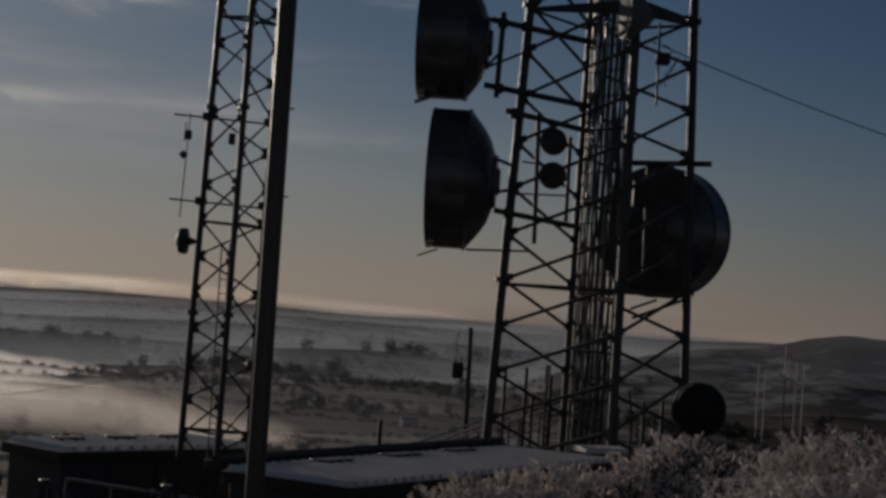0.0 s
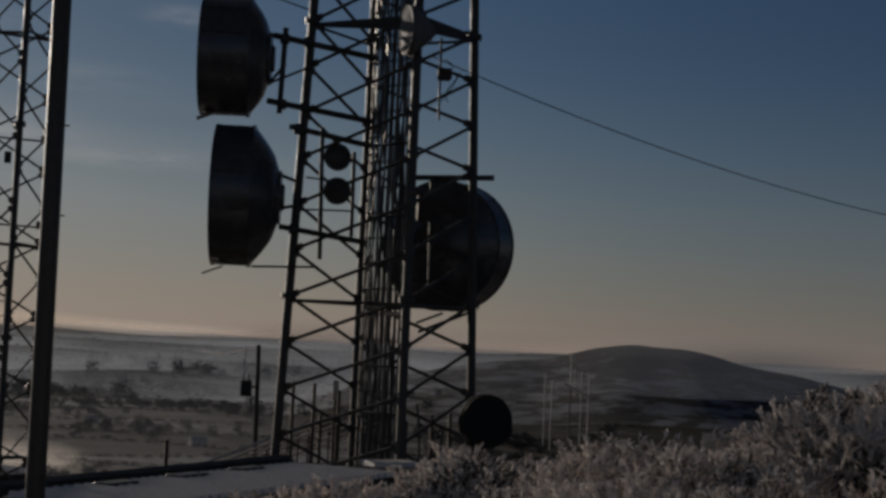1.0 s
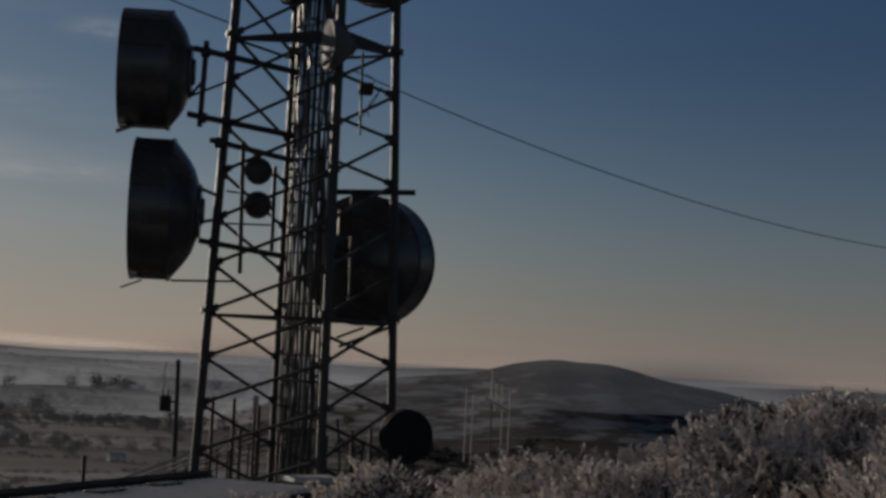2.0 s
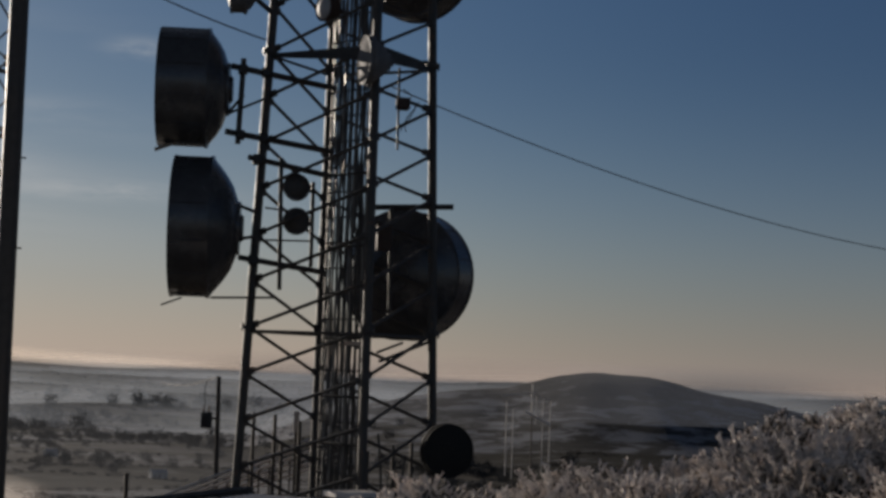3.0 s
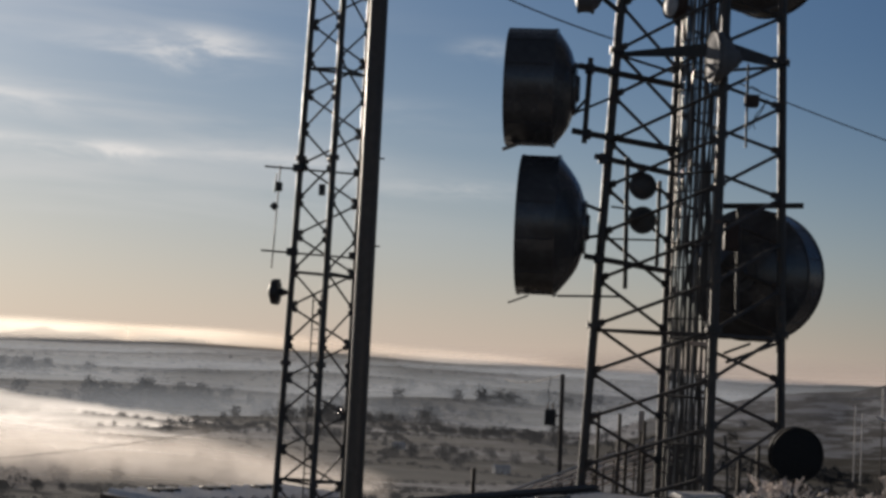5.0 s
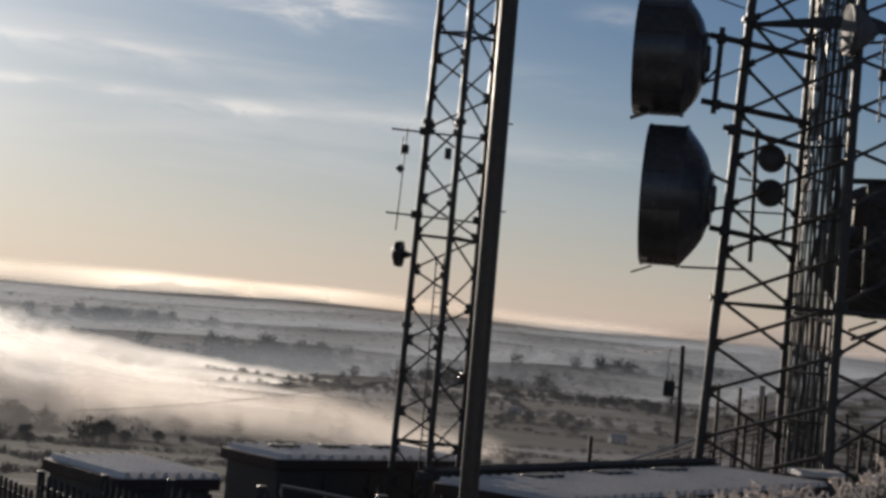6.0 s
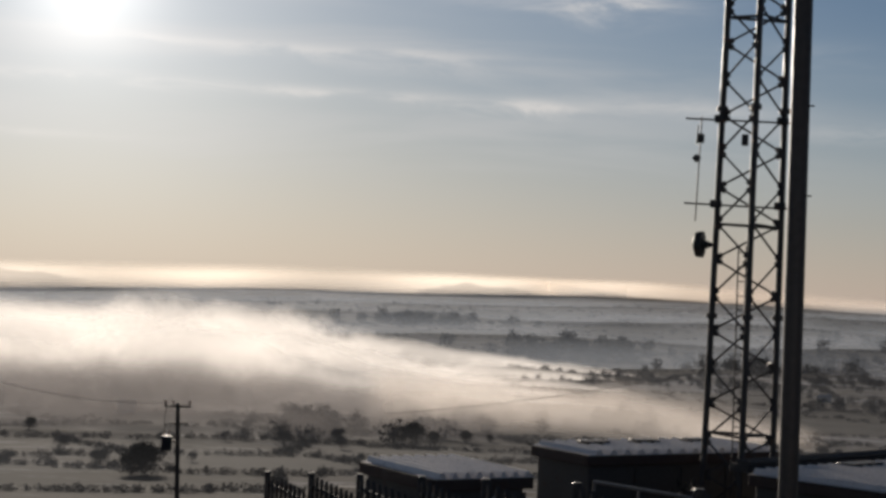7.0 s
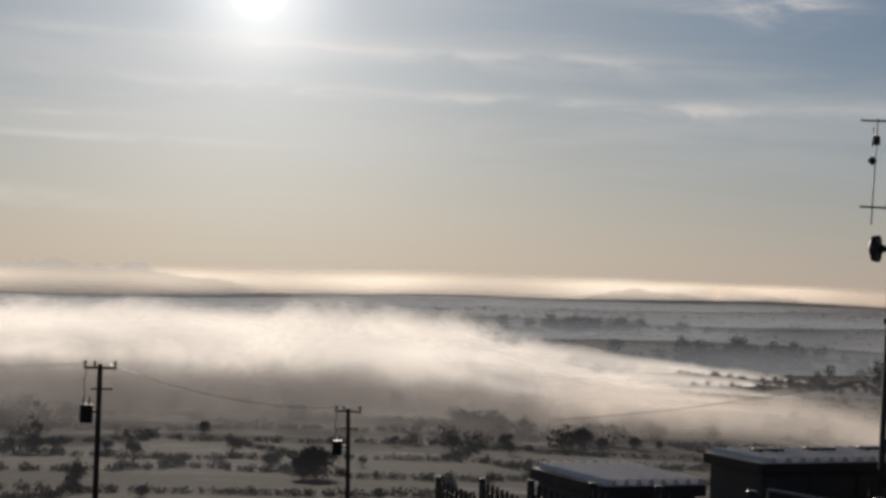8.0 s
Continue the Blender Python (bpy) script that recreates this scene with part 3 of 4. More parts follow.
# haze put in as a pale grey sheet, softens the far edge of the plain
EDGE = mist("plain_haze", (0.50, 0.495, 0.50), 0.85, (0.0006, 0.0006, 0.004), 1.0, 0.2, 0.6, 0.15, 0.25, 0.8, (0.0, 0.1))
curtain("haze_layer", 4480, -64, 3, lambda az: float(np.interp(az, [-37, -28, -22, -9, 0], [-0.15, -0.05, 0.05, 0.12, -0.05])), "pale sheet tinted as haze over the edge of the plain", EDGE, 30.0)
# haze put in as a warm-tinted sheet, hides the horizon away from the sun
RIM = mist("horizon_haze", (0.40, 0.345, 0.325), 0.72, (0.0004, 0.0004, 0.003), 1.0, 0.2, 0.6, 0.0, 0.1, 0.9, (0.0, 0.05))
curtain("haze_layer", 4450, -7, 60, lambda az: float(np.interp(az, [-7, 2, 12], [-0.1, 0.3, 0.3])), "soft sheet tinted warm for haze along the horizon", RIM, 20.0)
# faint hills rising out of the fog: see-through sheets, haze blue put into their colour
HILLS = mist("haze_tinted_far_hills", (0.42, 0.46, 0.52), 0.40, (0.0004, 0.0004, 0.002), 1.0, 0.2, 0.6, 0.93, 0.0, 0.9, (0.0, 0.02))
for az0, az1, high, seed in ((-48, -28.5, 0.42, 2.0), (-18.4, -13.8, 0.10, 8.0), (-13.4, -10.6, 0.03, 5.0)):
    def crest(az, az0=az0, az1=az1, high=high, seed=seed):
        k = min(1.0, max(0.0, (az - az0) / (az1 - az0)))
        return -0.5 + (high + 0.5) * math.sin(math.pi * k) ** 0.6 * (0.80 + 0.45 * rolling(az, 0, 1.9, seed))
    curtain("far_hills", 4750.27, az0, az1, crest, "low hills rising out of far fog, haze tinted into see-through sheets", HILLS, 10.0)

# ---- the lattice tower ----
TC, TY = 3.555, 40.0


def tower_leg(k, z):
    a, b = 2.32 - (z - 3.1) * 0.0358, 0.36
    dx, dy = ((-a, -b), (b, -a), (a, b), (-b, a))[k]
    return Vector((TC + dx, TY + dy, z))


def bar(name, a, b, r, mat, parent, n=6, label=""):
    return part(name, tube(B(), a, b, r, n=n), mat, parent, label)


tower = thing("lattice_tower", "tall four-legged galvanised steel lattice tower carrying dish antennas", "tower")
TOP = 17.04
for k in range(4):
    bm = B()
    tube(bm, tower_leg(k, -0.1), tower_leg(k, TOP), 0.105, n=14)
    leg = part("leg", bm, STEEL, tower)
    for z in (0.95, 6.24, 12.72):
        bm = B()
        tube(bm, tower_leg(k, z - 0.05), tower_leg(k, z + 0.05), 0.18, n=14)
        for q in range(6):
            off = Vector((0.145 * math.cos(q * 1.047), 0.145 * math.sin(q * 1.047), 0))
            tube(bm, tower_leg(k, z - 0.1) + off, tower_leg(k, z + 0.1) + off, 0.02, n=6)
        part("flange", bm, STEEL, leg)
LEVELS = [0.84 + 1.08 * k for k in range(16)]
for z0, z1 in zip(LEVELS, LEVELS[1:]):
    for a, za, b, zb in ((0, z0, 1, z1), (0, z1, 3, z0), (1, z0, 2, z1), (3, z1, 2, z0)):
        p, q = tower_leg(a, za), tower_leg(b, zb)
        bm = tube(B(), p, q, 0.042, n=8)
        for end, other in ((p, q), (q, p)):
            d = (other - end).normalized()
            box(bm, end + d * 0.18, (0.20, 0.03, 0.16), d.to_track_quat("X", "Z").to_matrix().to_4x4())
        part("brace", bm, STEEL, tower)
for z in (1.92, 6.14, 12.62):
    for a, b in ((0, 1), (1, 2), (2, 3), (3, 0)):
        bar("horizontal_brace", tower_leg(a, z), tower_leg(b, z), 0.038, STEEL, tower)
# plan bracing plates at the upper flange
for a in (0, 2):
    p, q = tower_leg(a, 12.62), tower_leg(1, 12.55)
    bm = B()
    d = (q - p)
    side = Vector((-d.y, d.x, 0)).normalized()
    lo = [bm.verts.new(p + Vector((0, 0, s * 0.04)) + side * t * 0.05) for s, t in ((-1, -1), (-1, 1), (1, 1), (1, -1))]
    hi = [bm.verts.new(q + Vector((0, 0, s * 0.17)) + side * t * 0.05) for s, t in ((-1, -1), (-1, 1), (1, 1), (1, -1))]
    for k in range(4):
        bm.faces.new((lo[k], lo[(k + 1) % 4], hi[(k + 1) % 4], hi[k]))
    bm.faces.new(lo[::-1])
    bm.faces.new(hi)
    part("tapered_beam", bm, DARK_STEEL, tower, smooth=False)
# cable ladder with its feeders between the inner pair of legs
g = random.Random(4)
ladder_a, ladder_b = Vector((3.14, 40.2, 0)), Vector((3.98, 38.9, 0))
for t in (0.0, 0.5, 1.0):
    p = ladder_a.lerp(ladder_b, t)
    bar("ladder_rail", p, p + Vector((0, 0, TOP)), 0.035, BRIGHT if t == 0.5 else STEEL, tower)
for k in range(27):
    z = 0.5 + 0.6 * k
    bar("ladder_rung", ladder_a + Vector((-0.05, 0, z)), ladder_b + Vector((0.05, 0, z)), 0.022, STEEL, tower)
for k in range(22):
    t = (k + 0.5 + 0.3 * g.uniform(-1, 1)) / 22
    base = ladder_a.lerp(ladder_b, t) + Vector((0.03, -0.07 - 0.05 * g.random(), 0))
    sway = [g.uniform(-1, 1) for _ in range(40)]
    loose = g.choice((0.01, 0.015, 0.03))
    pts = [base + Vector((sway[q] * loose, sway[(q * 7) % 40] * loose, q * 0.55)) for q in range(int(TOP / 0.55) + 1)]
    part("feeder_cable", path_tube(B(), pts, g.choice((0.018, 0.024, 0.030)), 7), BRIGHT if k in (1, 5, 12, 18) else CABLE, tower)
for z in (3.6, 4.7, 6.05, 8.2, 9.9):
    bar("cable_clamp", ladder_a + Vector((0.0, -0.16, z)), ladder_b + Vector((0.0, -0.16, z)), 0.03, DARK_STEEL, tower)
part("label_plate", box(B(), (3.72, 38.6, 5.93), (0.46, 0.03, 0.09), bevel=0.008), PALE_BOARD, tower, "small pale plate")
# loose feeders that hang down at the foot
for k in range(4):
    c = Vector((4.35 + 0.30 * k, 38.6 + 0.2 * k, 0))
    pts = [c + Vector((0.10 * math.sin(0.5 * q + k), 0, 3.9 - 0.25 * k - 0.35 * q)) for q in range(11)]
    part("feeder_cable", path_tube(B(), pts, 0.028, 7), CABLE, tower)

# ---- drum antennas ----


def drum(name, label, mouth, axis, radius, depth, neck, neck_r, mat=SHROUD, ribs=True, cover=None):
    """A shrouded dish: mouth is the middle of its front, axis the way in which it looks."""
    ob = thing(name, label, "antenna")
    m = Matrix.Translation(mouth) @ (-Vector(axis)).to_track_quat("X", "Z").to_matrix().to_4x4()
    bm = B()
    lathe(bm, [(0.0, radius - 0.03), (0.0, radius + 0.02), (0.06, radius + 0.02), (0.06, radius), (depth - 0.05, radius), (depth - 0.05, radius + 0.03), (depth + 0.02, radius + 0.03), (depth + 0.02, radius - 0.03)], m, 56)
    shroud = part("shroud", bm, mat, ob)
    part("radome", lathe(B(), [(0.02, radius - 0.02), (-0.03, radius * 0.7), (-0.06, radius * 0.35), (-0.07, 0)], m, 48), cover or RADOME, ob, "" if cover else "taut pale front cover")
    prof = [(depth + 0.01, radius - 0.02)] + [(depth + neck * u, neck_r + (radius - 0.02 - neck_r) * (1 - u) ** 0.65) for u in (0.2, 0.4, 0.6, 0.8, 1.0)]
    prof += [(depth + neck, neck_r), (depth + neck + 0.06, neck_r), (depth + neck + 0.06, neck_r * 0.55), (depth + neck + 0.14, neck_r * 0.45), (depth + neck + 0.14, 0)]
    part("back_dish", lathe(B(), prof, m, 48), mat, ob)
    if ribs:
        for k in range(12):
            a = 2 * math.pi * (k + 0.5) / 12
            p = [m @ Vector((x, r * math.cos(a), r * math.sin(a))) for x, r in ((0.04, radius + 0.005), (depth, radius + 0.005))]
            part("clamp_strap", tube(B(), *p, 0.016, n=5), mat, shroud)
    return ob, m


upper, m = drum("drum_antenna", "dark grey shrouded drum antenna, the upper of two beside the tower", (-0.93, 39.5, 11.72), (-1, 0.07, 0.0), 1.36, 1.12, 0.42, 0.62)
for dz in (0.55, -0.55):
    part("mount_strut", tube(B(), (0.66, 39.5, 11.75 + dz), (1.0, 39.4, 11.95 + dz * 0.6), 0.035), STEEL, upper)
part("stay_tube", tube(B(), (0.62, 39.45, 11.15), (1.6, 39.5, 11.62), 0.03), STEEL, upper)
part("edge_flap", box(B(), (-0.78, 39.3, 10.30), (0.45, 0.5, 0.025), pose(0, 0, 0, 0, -22, 0)), DARK_STEEL, upper)
lower, m = drum("drum_antenna", "dark grey shrouded drum antenna, the lower and wider of two", (-0.49, 39.5, 8.50), (-1, 0.07, 0.0), 1.62, 0.88, 0.60, 0.62)
for dz in (0.5, -0.3):
    part("mount_strut", tube(B(), (0.98, 39.5, 8.55 + dz), (1.4, 39.5, 8.55 + dz * 0.7), 0.04), STEEL, lower)
part("stay_tube", tube(B(), (0.44, 39.3, 6.87), (1.95, 39.3, 6.93), 0.026), STEEL, lower)
part("edge_flap", box(B(), (-0.45, 39.3, 6.75), (0.5, 0.5, 0.025), pose(0, 0, 0, 0, -22, 0)), DARK_STEEL, lower)
# pipe frame that carries the upper drum
frame_ob = thing("antenna_mount", "galvanised pipe frame clamped to the tower leg", "bracket")
part("upright_pipe", tube(B(), (0.96, 39.3, 12.45), (0.90, 39.3, 10.45), 0.065, n=10), STEEL, frame_ob)
for z, x0 in ((12.25, 0.70), (10.72, 0.62)):
    part("cross_pipe", tube(B(), (x0, 39.25, z), (3.2, 40.3, z - 0.22), 0.075, n=10), STEEL, frame_ob)
    for x, y in ((0.95, 39.3), (1.5, 39.55)):
        part("clamp", box(B(), (x, y, z - 0.06), (0.22, 0.26, 0.22), bevel=0.03), DARK_STEEL, frame_ob)
mount2 = thing("antenna_mount", "galvanised pipe frame holding small dishes inside the tower", "bracket")
for z, x0 in ((10.15, 1.18), (7.82, 1.05)):
    part("cross_pipe", tube(B(), (x0, 39.25, z), (3.1, 40.5, z - 0.2), 0.07, n=10), STEEL, mount2)
    part("clamp", box(B(), (1.38, 39.4, z - 0.03), (0.24, 0.26, 0.24), bevel=0.03), DARK_STEEL, mount2)
part("upright_pipe", tube(B(), (1.93, 39.5, 10.2), (2.01, 39.5, 7.12), 0.055, n=10), STEEL, mount2)
part("upright_pipe", tube(B(), (2.72, 39.8, 9.7), (2.74, 39.8, 7.7), 0.05, n=10), STEEL, mount2)
for z0, z1 in ((9.0, 8.95), (8.25, 8.3)):
    part("side_arm", tube(B(), (1.6, 39.3, z0), (2.7, 39.7, z1), 0.022), STEEL, mount2)
# the pair of little dishes
for z, face in ((9.53, 0.25), (8.74, -0.1)):
    d, m = drum("small_dish", "small round grey dish clamped to a pipe", (2.33, 39.35 , z), (face, -1, 0.1), 0.29, 0.10, 0.10, 0.10, STEEL, ribs=False, cover=STEEL)
    part("mount_arm", tube(B(), (2.33, 39.6, z), (2.72, 39.8, z - 0.05), 0.04), STEEL, d)
# big dish behind the tower
right_dish, m = drum("drum_antenna", "big dark round dish fixed behind the tower legs", (5.55, 42.3, 7.70), (0.55, 0.83, 0), 1.60, 0.85, 0.50, 0.5)
part("mount_pipe", tube(B(), (4.2, 40.6, 9.25), (6.15, 40.25, 9.32), 0.07, n=10), STEEL, right_dish)
part("mount_pipe", tube(B(), (4.3, 38.4, 5.55), (5.7, 40.4, 6.05), 0.036, n=10), STEEL, right_dish)
part("mount_pipe", tube(B(), (4.25, 38.5, 5.75), (5.0, 40.0, 6.0), 0.03, n=10), STEEL, right_dish)
part("mount_pipe", tube(B(), (4.66, 40.4, 9.3), (4.72, 40.4, 6.6), 0.055, n=10), STEEL, right_dish)
part("equipment_box", box(B(), (4.42, 39.6, 8.45), (0.34, 0.3, 0.62), bevel=0.03), FASCIA, right_dish, "brown box with a frosted edge")
top_dish, m = drum("drum_antenna", "big dark dish high on the tower", (5.40, 42.0, 15.55), (0.55, 0.83, 0), 1.45, 0.8, 0.5, 0.5)
part("mount_pipe", tube(B(), (4.3, 40.4, 14.3), (5.9, 40.4, 14.6), 0.07, n=10), STEEL, top_dish)
white_dish, m = drum("small_dish", "dish with a pale domed cover on the tower leg", (3.60, 37.65, 12.30), (-0.985, -0.17, 0), 0.54, 0.16, 0.38, 0.20, DULL_WHITE, ribs=False, cover=DULL_WHITE)
part("mount_arm", tube(B(), (4.05, 37.8, 12.3), (3.95, 38.0, 12.3), 0.06), STEEL, white_dish)
tl, m = drum("small_dish", "small drum with a pale front at the top of the leg", (0.60, 39.5, 13.98), (-1, 0.1, 0), 0.42, 0.36, 0.2, 0.15, PALE_GREY, ribs=False)
part("mount_arm", tube(B(), (1.1, 39.5, 13.98), (1.62, 39.6, 13.6), 0.06), STEEL, tl)
inner, m = drum("small_dish", "small drum antenna with a reddish cover inside the tower", (2.75, 39.2, 13.75), (-0.8, -0.5, 0), 0.30, 0.25, 0.15, 0.1, FASCIA, ribs=False)
part("mount_arm", tube(B(), (2.9, 39.4, 13.75), (3.2, 39.6, 13.75), 0.05), STEEL, inner)
foot_dish, m = drum("drum_antenna", "low dark dish on a short post beside the tower", (6.00, 38.6, 3.55), (0.25, -0.97, 0), 0.60, 0.22, 0.25, 0.2, MATT_BLACK, ribs=False, cover=MATT_BLACK)
part("support_post", tube(B(), (6.0, 39.1, 3.5), (6.0, 39.1, 0), 0.07, n=10), STEEL, foot_dish)
# gear under the pale dish
gear = thing("equipment_unit", "small radio unit with trailing cables on a pipe", "equipment")
part("pipe", tube(B(), (4.50, 38.4, 12.3), (4.52, 38.4, 10.4), 0.028, n=10), STEEL, gear)
part("housing", box(B(), (4.60, 38.3, 11.45), (0.32, 0.25, 0.28), bevel=0.04), FASCIA, gear)
for k in range(3):
    pts = [Vector((4.62 + 0.09 * k + 0.16 * math.sin(q * 0.5 + k), 38.2, 11.5 - 0.1 * q * (1 if k else -0.4))) for q in range(8)]
    part("cable", path_tube(B(), pts, 0.012, 5), CABLE, gear)


def hanging_wire(name, label, a, b, sag, r, mat=CABLE, steps=24):
    a, b = Vector(a), Vector(b)
    pts = [a.lerp(b, k / steps) + Vector((0, 0, -sag * 4 * (k / steps) * (1 - k / steps))) for k in range(steps + 1)]
    return tagged(part(name, path_tube(B(), pts, r, 5), mat), label, "cable")


hanging_wire("overhead_cable", "thin black cable sagging away from the tower", (4.32, 38.76, 11.93), (24.9, 54.6, 9.74), 0.53, 0.016)
hanging_wire("overhead_cable", "black cable with a twisted dead end reaching the tower", (1.45, 39.7, 13.0), (-5.8, 44.0, 17.1), 0.3, 0.02)
twist = thing("cable_grip", "spiral dead-end grip wound round the overhead cable", "cable grip")
p, q = Vector((-0.95, 41.1, 14.18)), Vector((-3.6, 42.7, 15.62))
part("spiral", path_tube(B(), [p.lerp(q, k / 60) + Vector((0, 0.05 * math.cos(k), 0.05 * math.sin(k))) for k in range(61)], 0.02, 5), STEEL, twist)

# ---- the slender mast ----
MAST_BASE = [Vector((-4.62, 30.5, 0)), Vector((-3.86, 30.0, 0)), Vector((-3.40, 30.9, 0))]
MAST_TOP = [Vector((-4.40, 30.5, 11.6)), Vector((-3.79, 30.1, 11.6)), Vector((-3.38, 30.85, 11.6))]


def mast_leg(k, z):
    return MAST_BASE[k].lerp(MAST_TOP[k], z / 11.6)


mast = thing("lattice_mast", "slim three-legged lattice mast with small aerials", "mast")
for k in range(3):
    part("leg", tube(B(), mast_leg(k, -0.05), mast_leg(k, 12.6), 0.058, n=10), STEEL, mast)
STEP = 0.645
for n in range(19):
    z = 0.35 + STEP * n
    for a, b in ((0, 1), (1, 2), (0, 2)):
        up = (n % 2 == 0) if (a, b) != (0, 2) else (n % 2 == 1)
        p, q = mast_leg(a, z if up else z + STEP), mast_leg(b, z + STEP if up else z)
        bm = tube(B(), p, q, 0.02, n=6)
        for end, other in ((p, q), (q, p)):
            d = (other - end).normalized()
            box(bm, end + d * 0.09, (0.13, 0.02, 0.10), d.to_track_quat("X", "Z").to_matrix().to_4x4())
        part("brace", bm, STEEL, mast)
for z in (3.05, 6.78, 10.5):
    for a, b in ((0, 1), (1, 2), (0, 2)):
        part("horizontal_brace", tube(B(), mast_leg(a, z), mast_leg(b, z - 0.04), 0.026, n=6), STEEL, mast)
for z in (5.13, 8.85, 12.5):
    for k in range(3):
        part("flange", tube(B(), mast_leg(k, z - 0.045), mast_leg(k, z + 0.045), 0.10, n=10), STEEL, mast)
for x in (-4.07, -3.93):
    part("ladder_rail", tube(B(), (x, 30.55, 0), (x - 0.02, 30.55, 6.4), 0.015, n=6), STEEL, mast)
for k in range(24):
    part("ladder_rung", tube(B(), (-4.08, 30.55, 0.3 + 0.26 * k), (-3.94, 30.55, 0.3 + 0.26 * k), 0.010, n=5), STEEL, mast)
part("junction_box", box(B(), (-3.97, 30.0, 8.25), (0.11, 0.1, 0.2), bevel=0.01), DARK_STEEL, mast)
part("cable", tube(B(), (-4.48, 30.45, 6.3), (-4.50, 30.45, 5.4), 0.022, n=6), CABLE, mast)
aerial = thing("dipole_aerial", "folded aerial on two arms at the side of the mast", "aerial")
for z, x0, x1 in ((8.67, -5.07, -3.2), (7.14, -5.05, -3.2)):
    part("arm", tube(B(), (x0, 30.45, z), (x1, 30.6, z - 0.06), 0.018, n=6), STEEL, aerial)
    for k in (0, 2):
        p = mast_leg(k, z)
        part("clamp", box(B(), p, (0.2, 0.18, 0.14), bevel=0.02), DARK_STEEL, aerial)
part("rod", tube(B(), (-4.78, 30.45, 8.7), (-4.84, 30.45, 6.82), 0.014, n=6), STEEL, aerial)
part("rod", tube(B(), (-4.84, 30.45, 8.55), (-4.86, 30.45, 8.2), 0.014, n=6), STEEL, aerial)
part("housing", box(B(), (-4.79, 30.43, 8.31), (0.13, 0.1, 0.17), bevel=0.02), DARK_STEEL, aerial)
part("coil_housing", box(B(), (-4.85, 30.43, 7.95), (0.12, 0.09, 0.12), pose(0, 0, 0, 0, 45, 0), bevel=0.015), DARK_STEEL, aerial)
md, m = drum("small_dish", "small dark dish on the side of the mast", (-4.80, 30.45, 6.40), (-1, 0.08, 0), 0.205, 0.10, 0.05, 0.07, DARK_STEEL, ribs=False, cover=DARK_STEEL)
part("mount_arm", tube(B(), (-4.66, 30.45, 6.40), (-4.54, 30.48, 6.40), 0.05), DARK_STEEL, md)

mast.matrix_basis = pose(0.03, 0, 0)

# ---- the stout pole ----
pole = thing("steel_pole", "stout dark steel pole standing before the cabins", "pole")
bm = B()
tube(bm, (-1.597, 15.5, 1.0), (-1.617, 15.5, 10.8), 0.091, 0.081, n=28)
part("shaft", bm, POLE, pole)
for z in (7.28, 6.47):
    part("clip", box(B(), (-1.58, 15.46, z), (0.20, 0.02, 0.013)), STEEL, pole)

# ---- cabins ----


def cabin(label, corner, turn, length, width, height, slope, rib, boxes=(), lip=0.05):
    """A flat-roofed equipment cabin. corner: the front end of its roof; length runs along x, width along y."""
    ob = thing("equipment_cabin", label, "cabin", (corner[0], corner[1], 0), turn)
    bm = B()
    box(bm, (length / 2, width / 2, (height - 0.1) / 2), (length - 0.12, width - 0.12, height - 0.1), bevel=0.02)
    body = part("body", bm, CLADDING, ob, smooth=False)
    n = int(length / 0.9)
    for k in range(n + 1):
        x = 0.06 + (length - 0.12) * k / n
        part("cover_strip", box(B(), (x, 0.045, height / 2 - 0.1), (0.06, 0.03, height - 0.3)), CLADDING, body, smooth=False)
    part("fascia", box(B(), (length / 2, -0.03, height - 0.10), (length + 0.1, 0.05, 0.18), bevel=0.008), FASCIA, ob, smooth=False)
    part("fascia", box(B(), (-0.03, width / 2, height - 0.10), (0.05, width, 0.18), bevel=0.008), FASCIA, ob, smooth=False)
    # ribbed roof sheet
    bm = B()
    count = int(length / rib)
    xs, zs = [], []
    for k in range(count):
        x = length * k / count
        w = length / count
        xs += [x, x + w * 0.42, x + w * 0.62, x + w * 0.78]
        zs += [0.0, 0.0, 0.085, 0.085]
    xs.append(length + lip)
    zs.append(0.0)
    rows = []
    for y, dz, th in ((-lip, 0.0, 0.0), (width * 0.5, slope / 2, 0.0), (width + lip, slope, 0.0)):
        rows.append([bm.verts.new((x, y, height + z + dz)) for x, z in zip(xs, zs)])
    for a, b in zip(rows, rows[1:]):
        for k in range(len(xs) - 1):
            bm.faces.new((a[k], a[k + 1], b[k + 1], b[k]))
    under = [bm.verts.new((x, y, height - 0.04 + d)) for x, y, d in ((0, -lip, 0), (length + lip, -lip, 0), (length + lip, width + lip, slope), (0, width + lip, slope))]
    bm.faces.new(under[::-1])
    bm.faces.new([under[0], under[1]] + rows[0][::-1])
    bm.faces.new([under[2], under[3]] + rows[-1])
    part("roof", bm, FROST, ob, "ribbed metal roof white with frost", smooth=False)
    for x, y, sx, sy in boxes:
        part("roof_hatch", box(B(), (x, y, height + slope * y / width + 0.07), (sx, sy, 0.09), bevel=0.012), DARK_STEEL, ob, "low dark upstand")
    return ob


cabin("long dark equipment cabin with a frosted ribbed roof below the tower", (-1.34, 26.81), 58.1, 9.3, 2.45, 2.6, 0.0, 0.28,
      [(2.6, 2.15, 0.9, 0.35), (4.9, 2.2, 0.95, 0.35), (7.1, 2.25, 0.9, 0.3)])
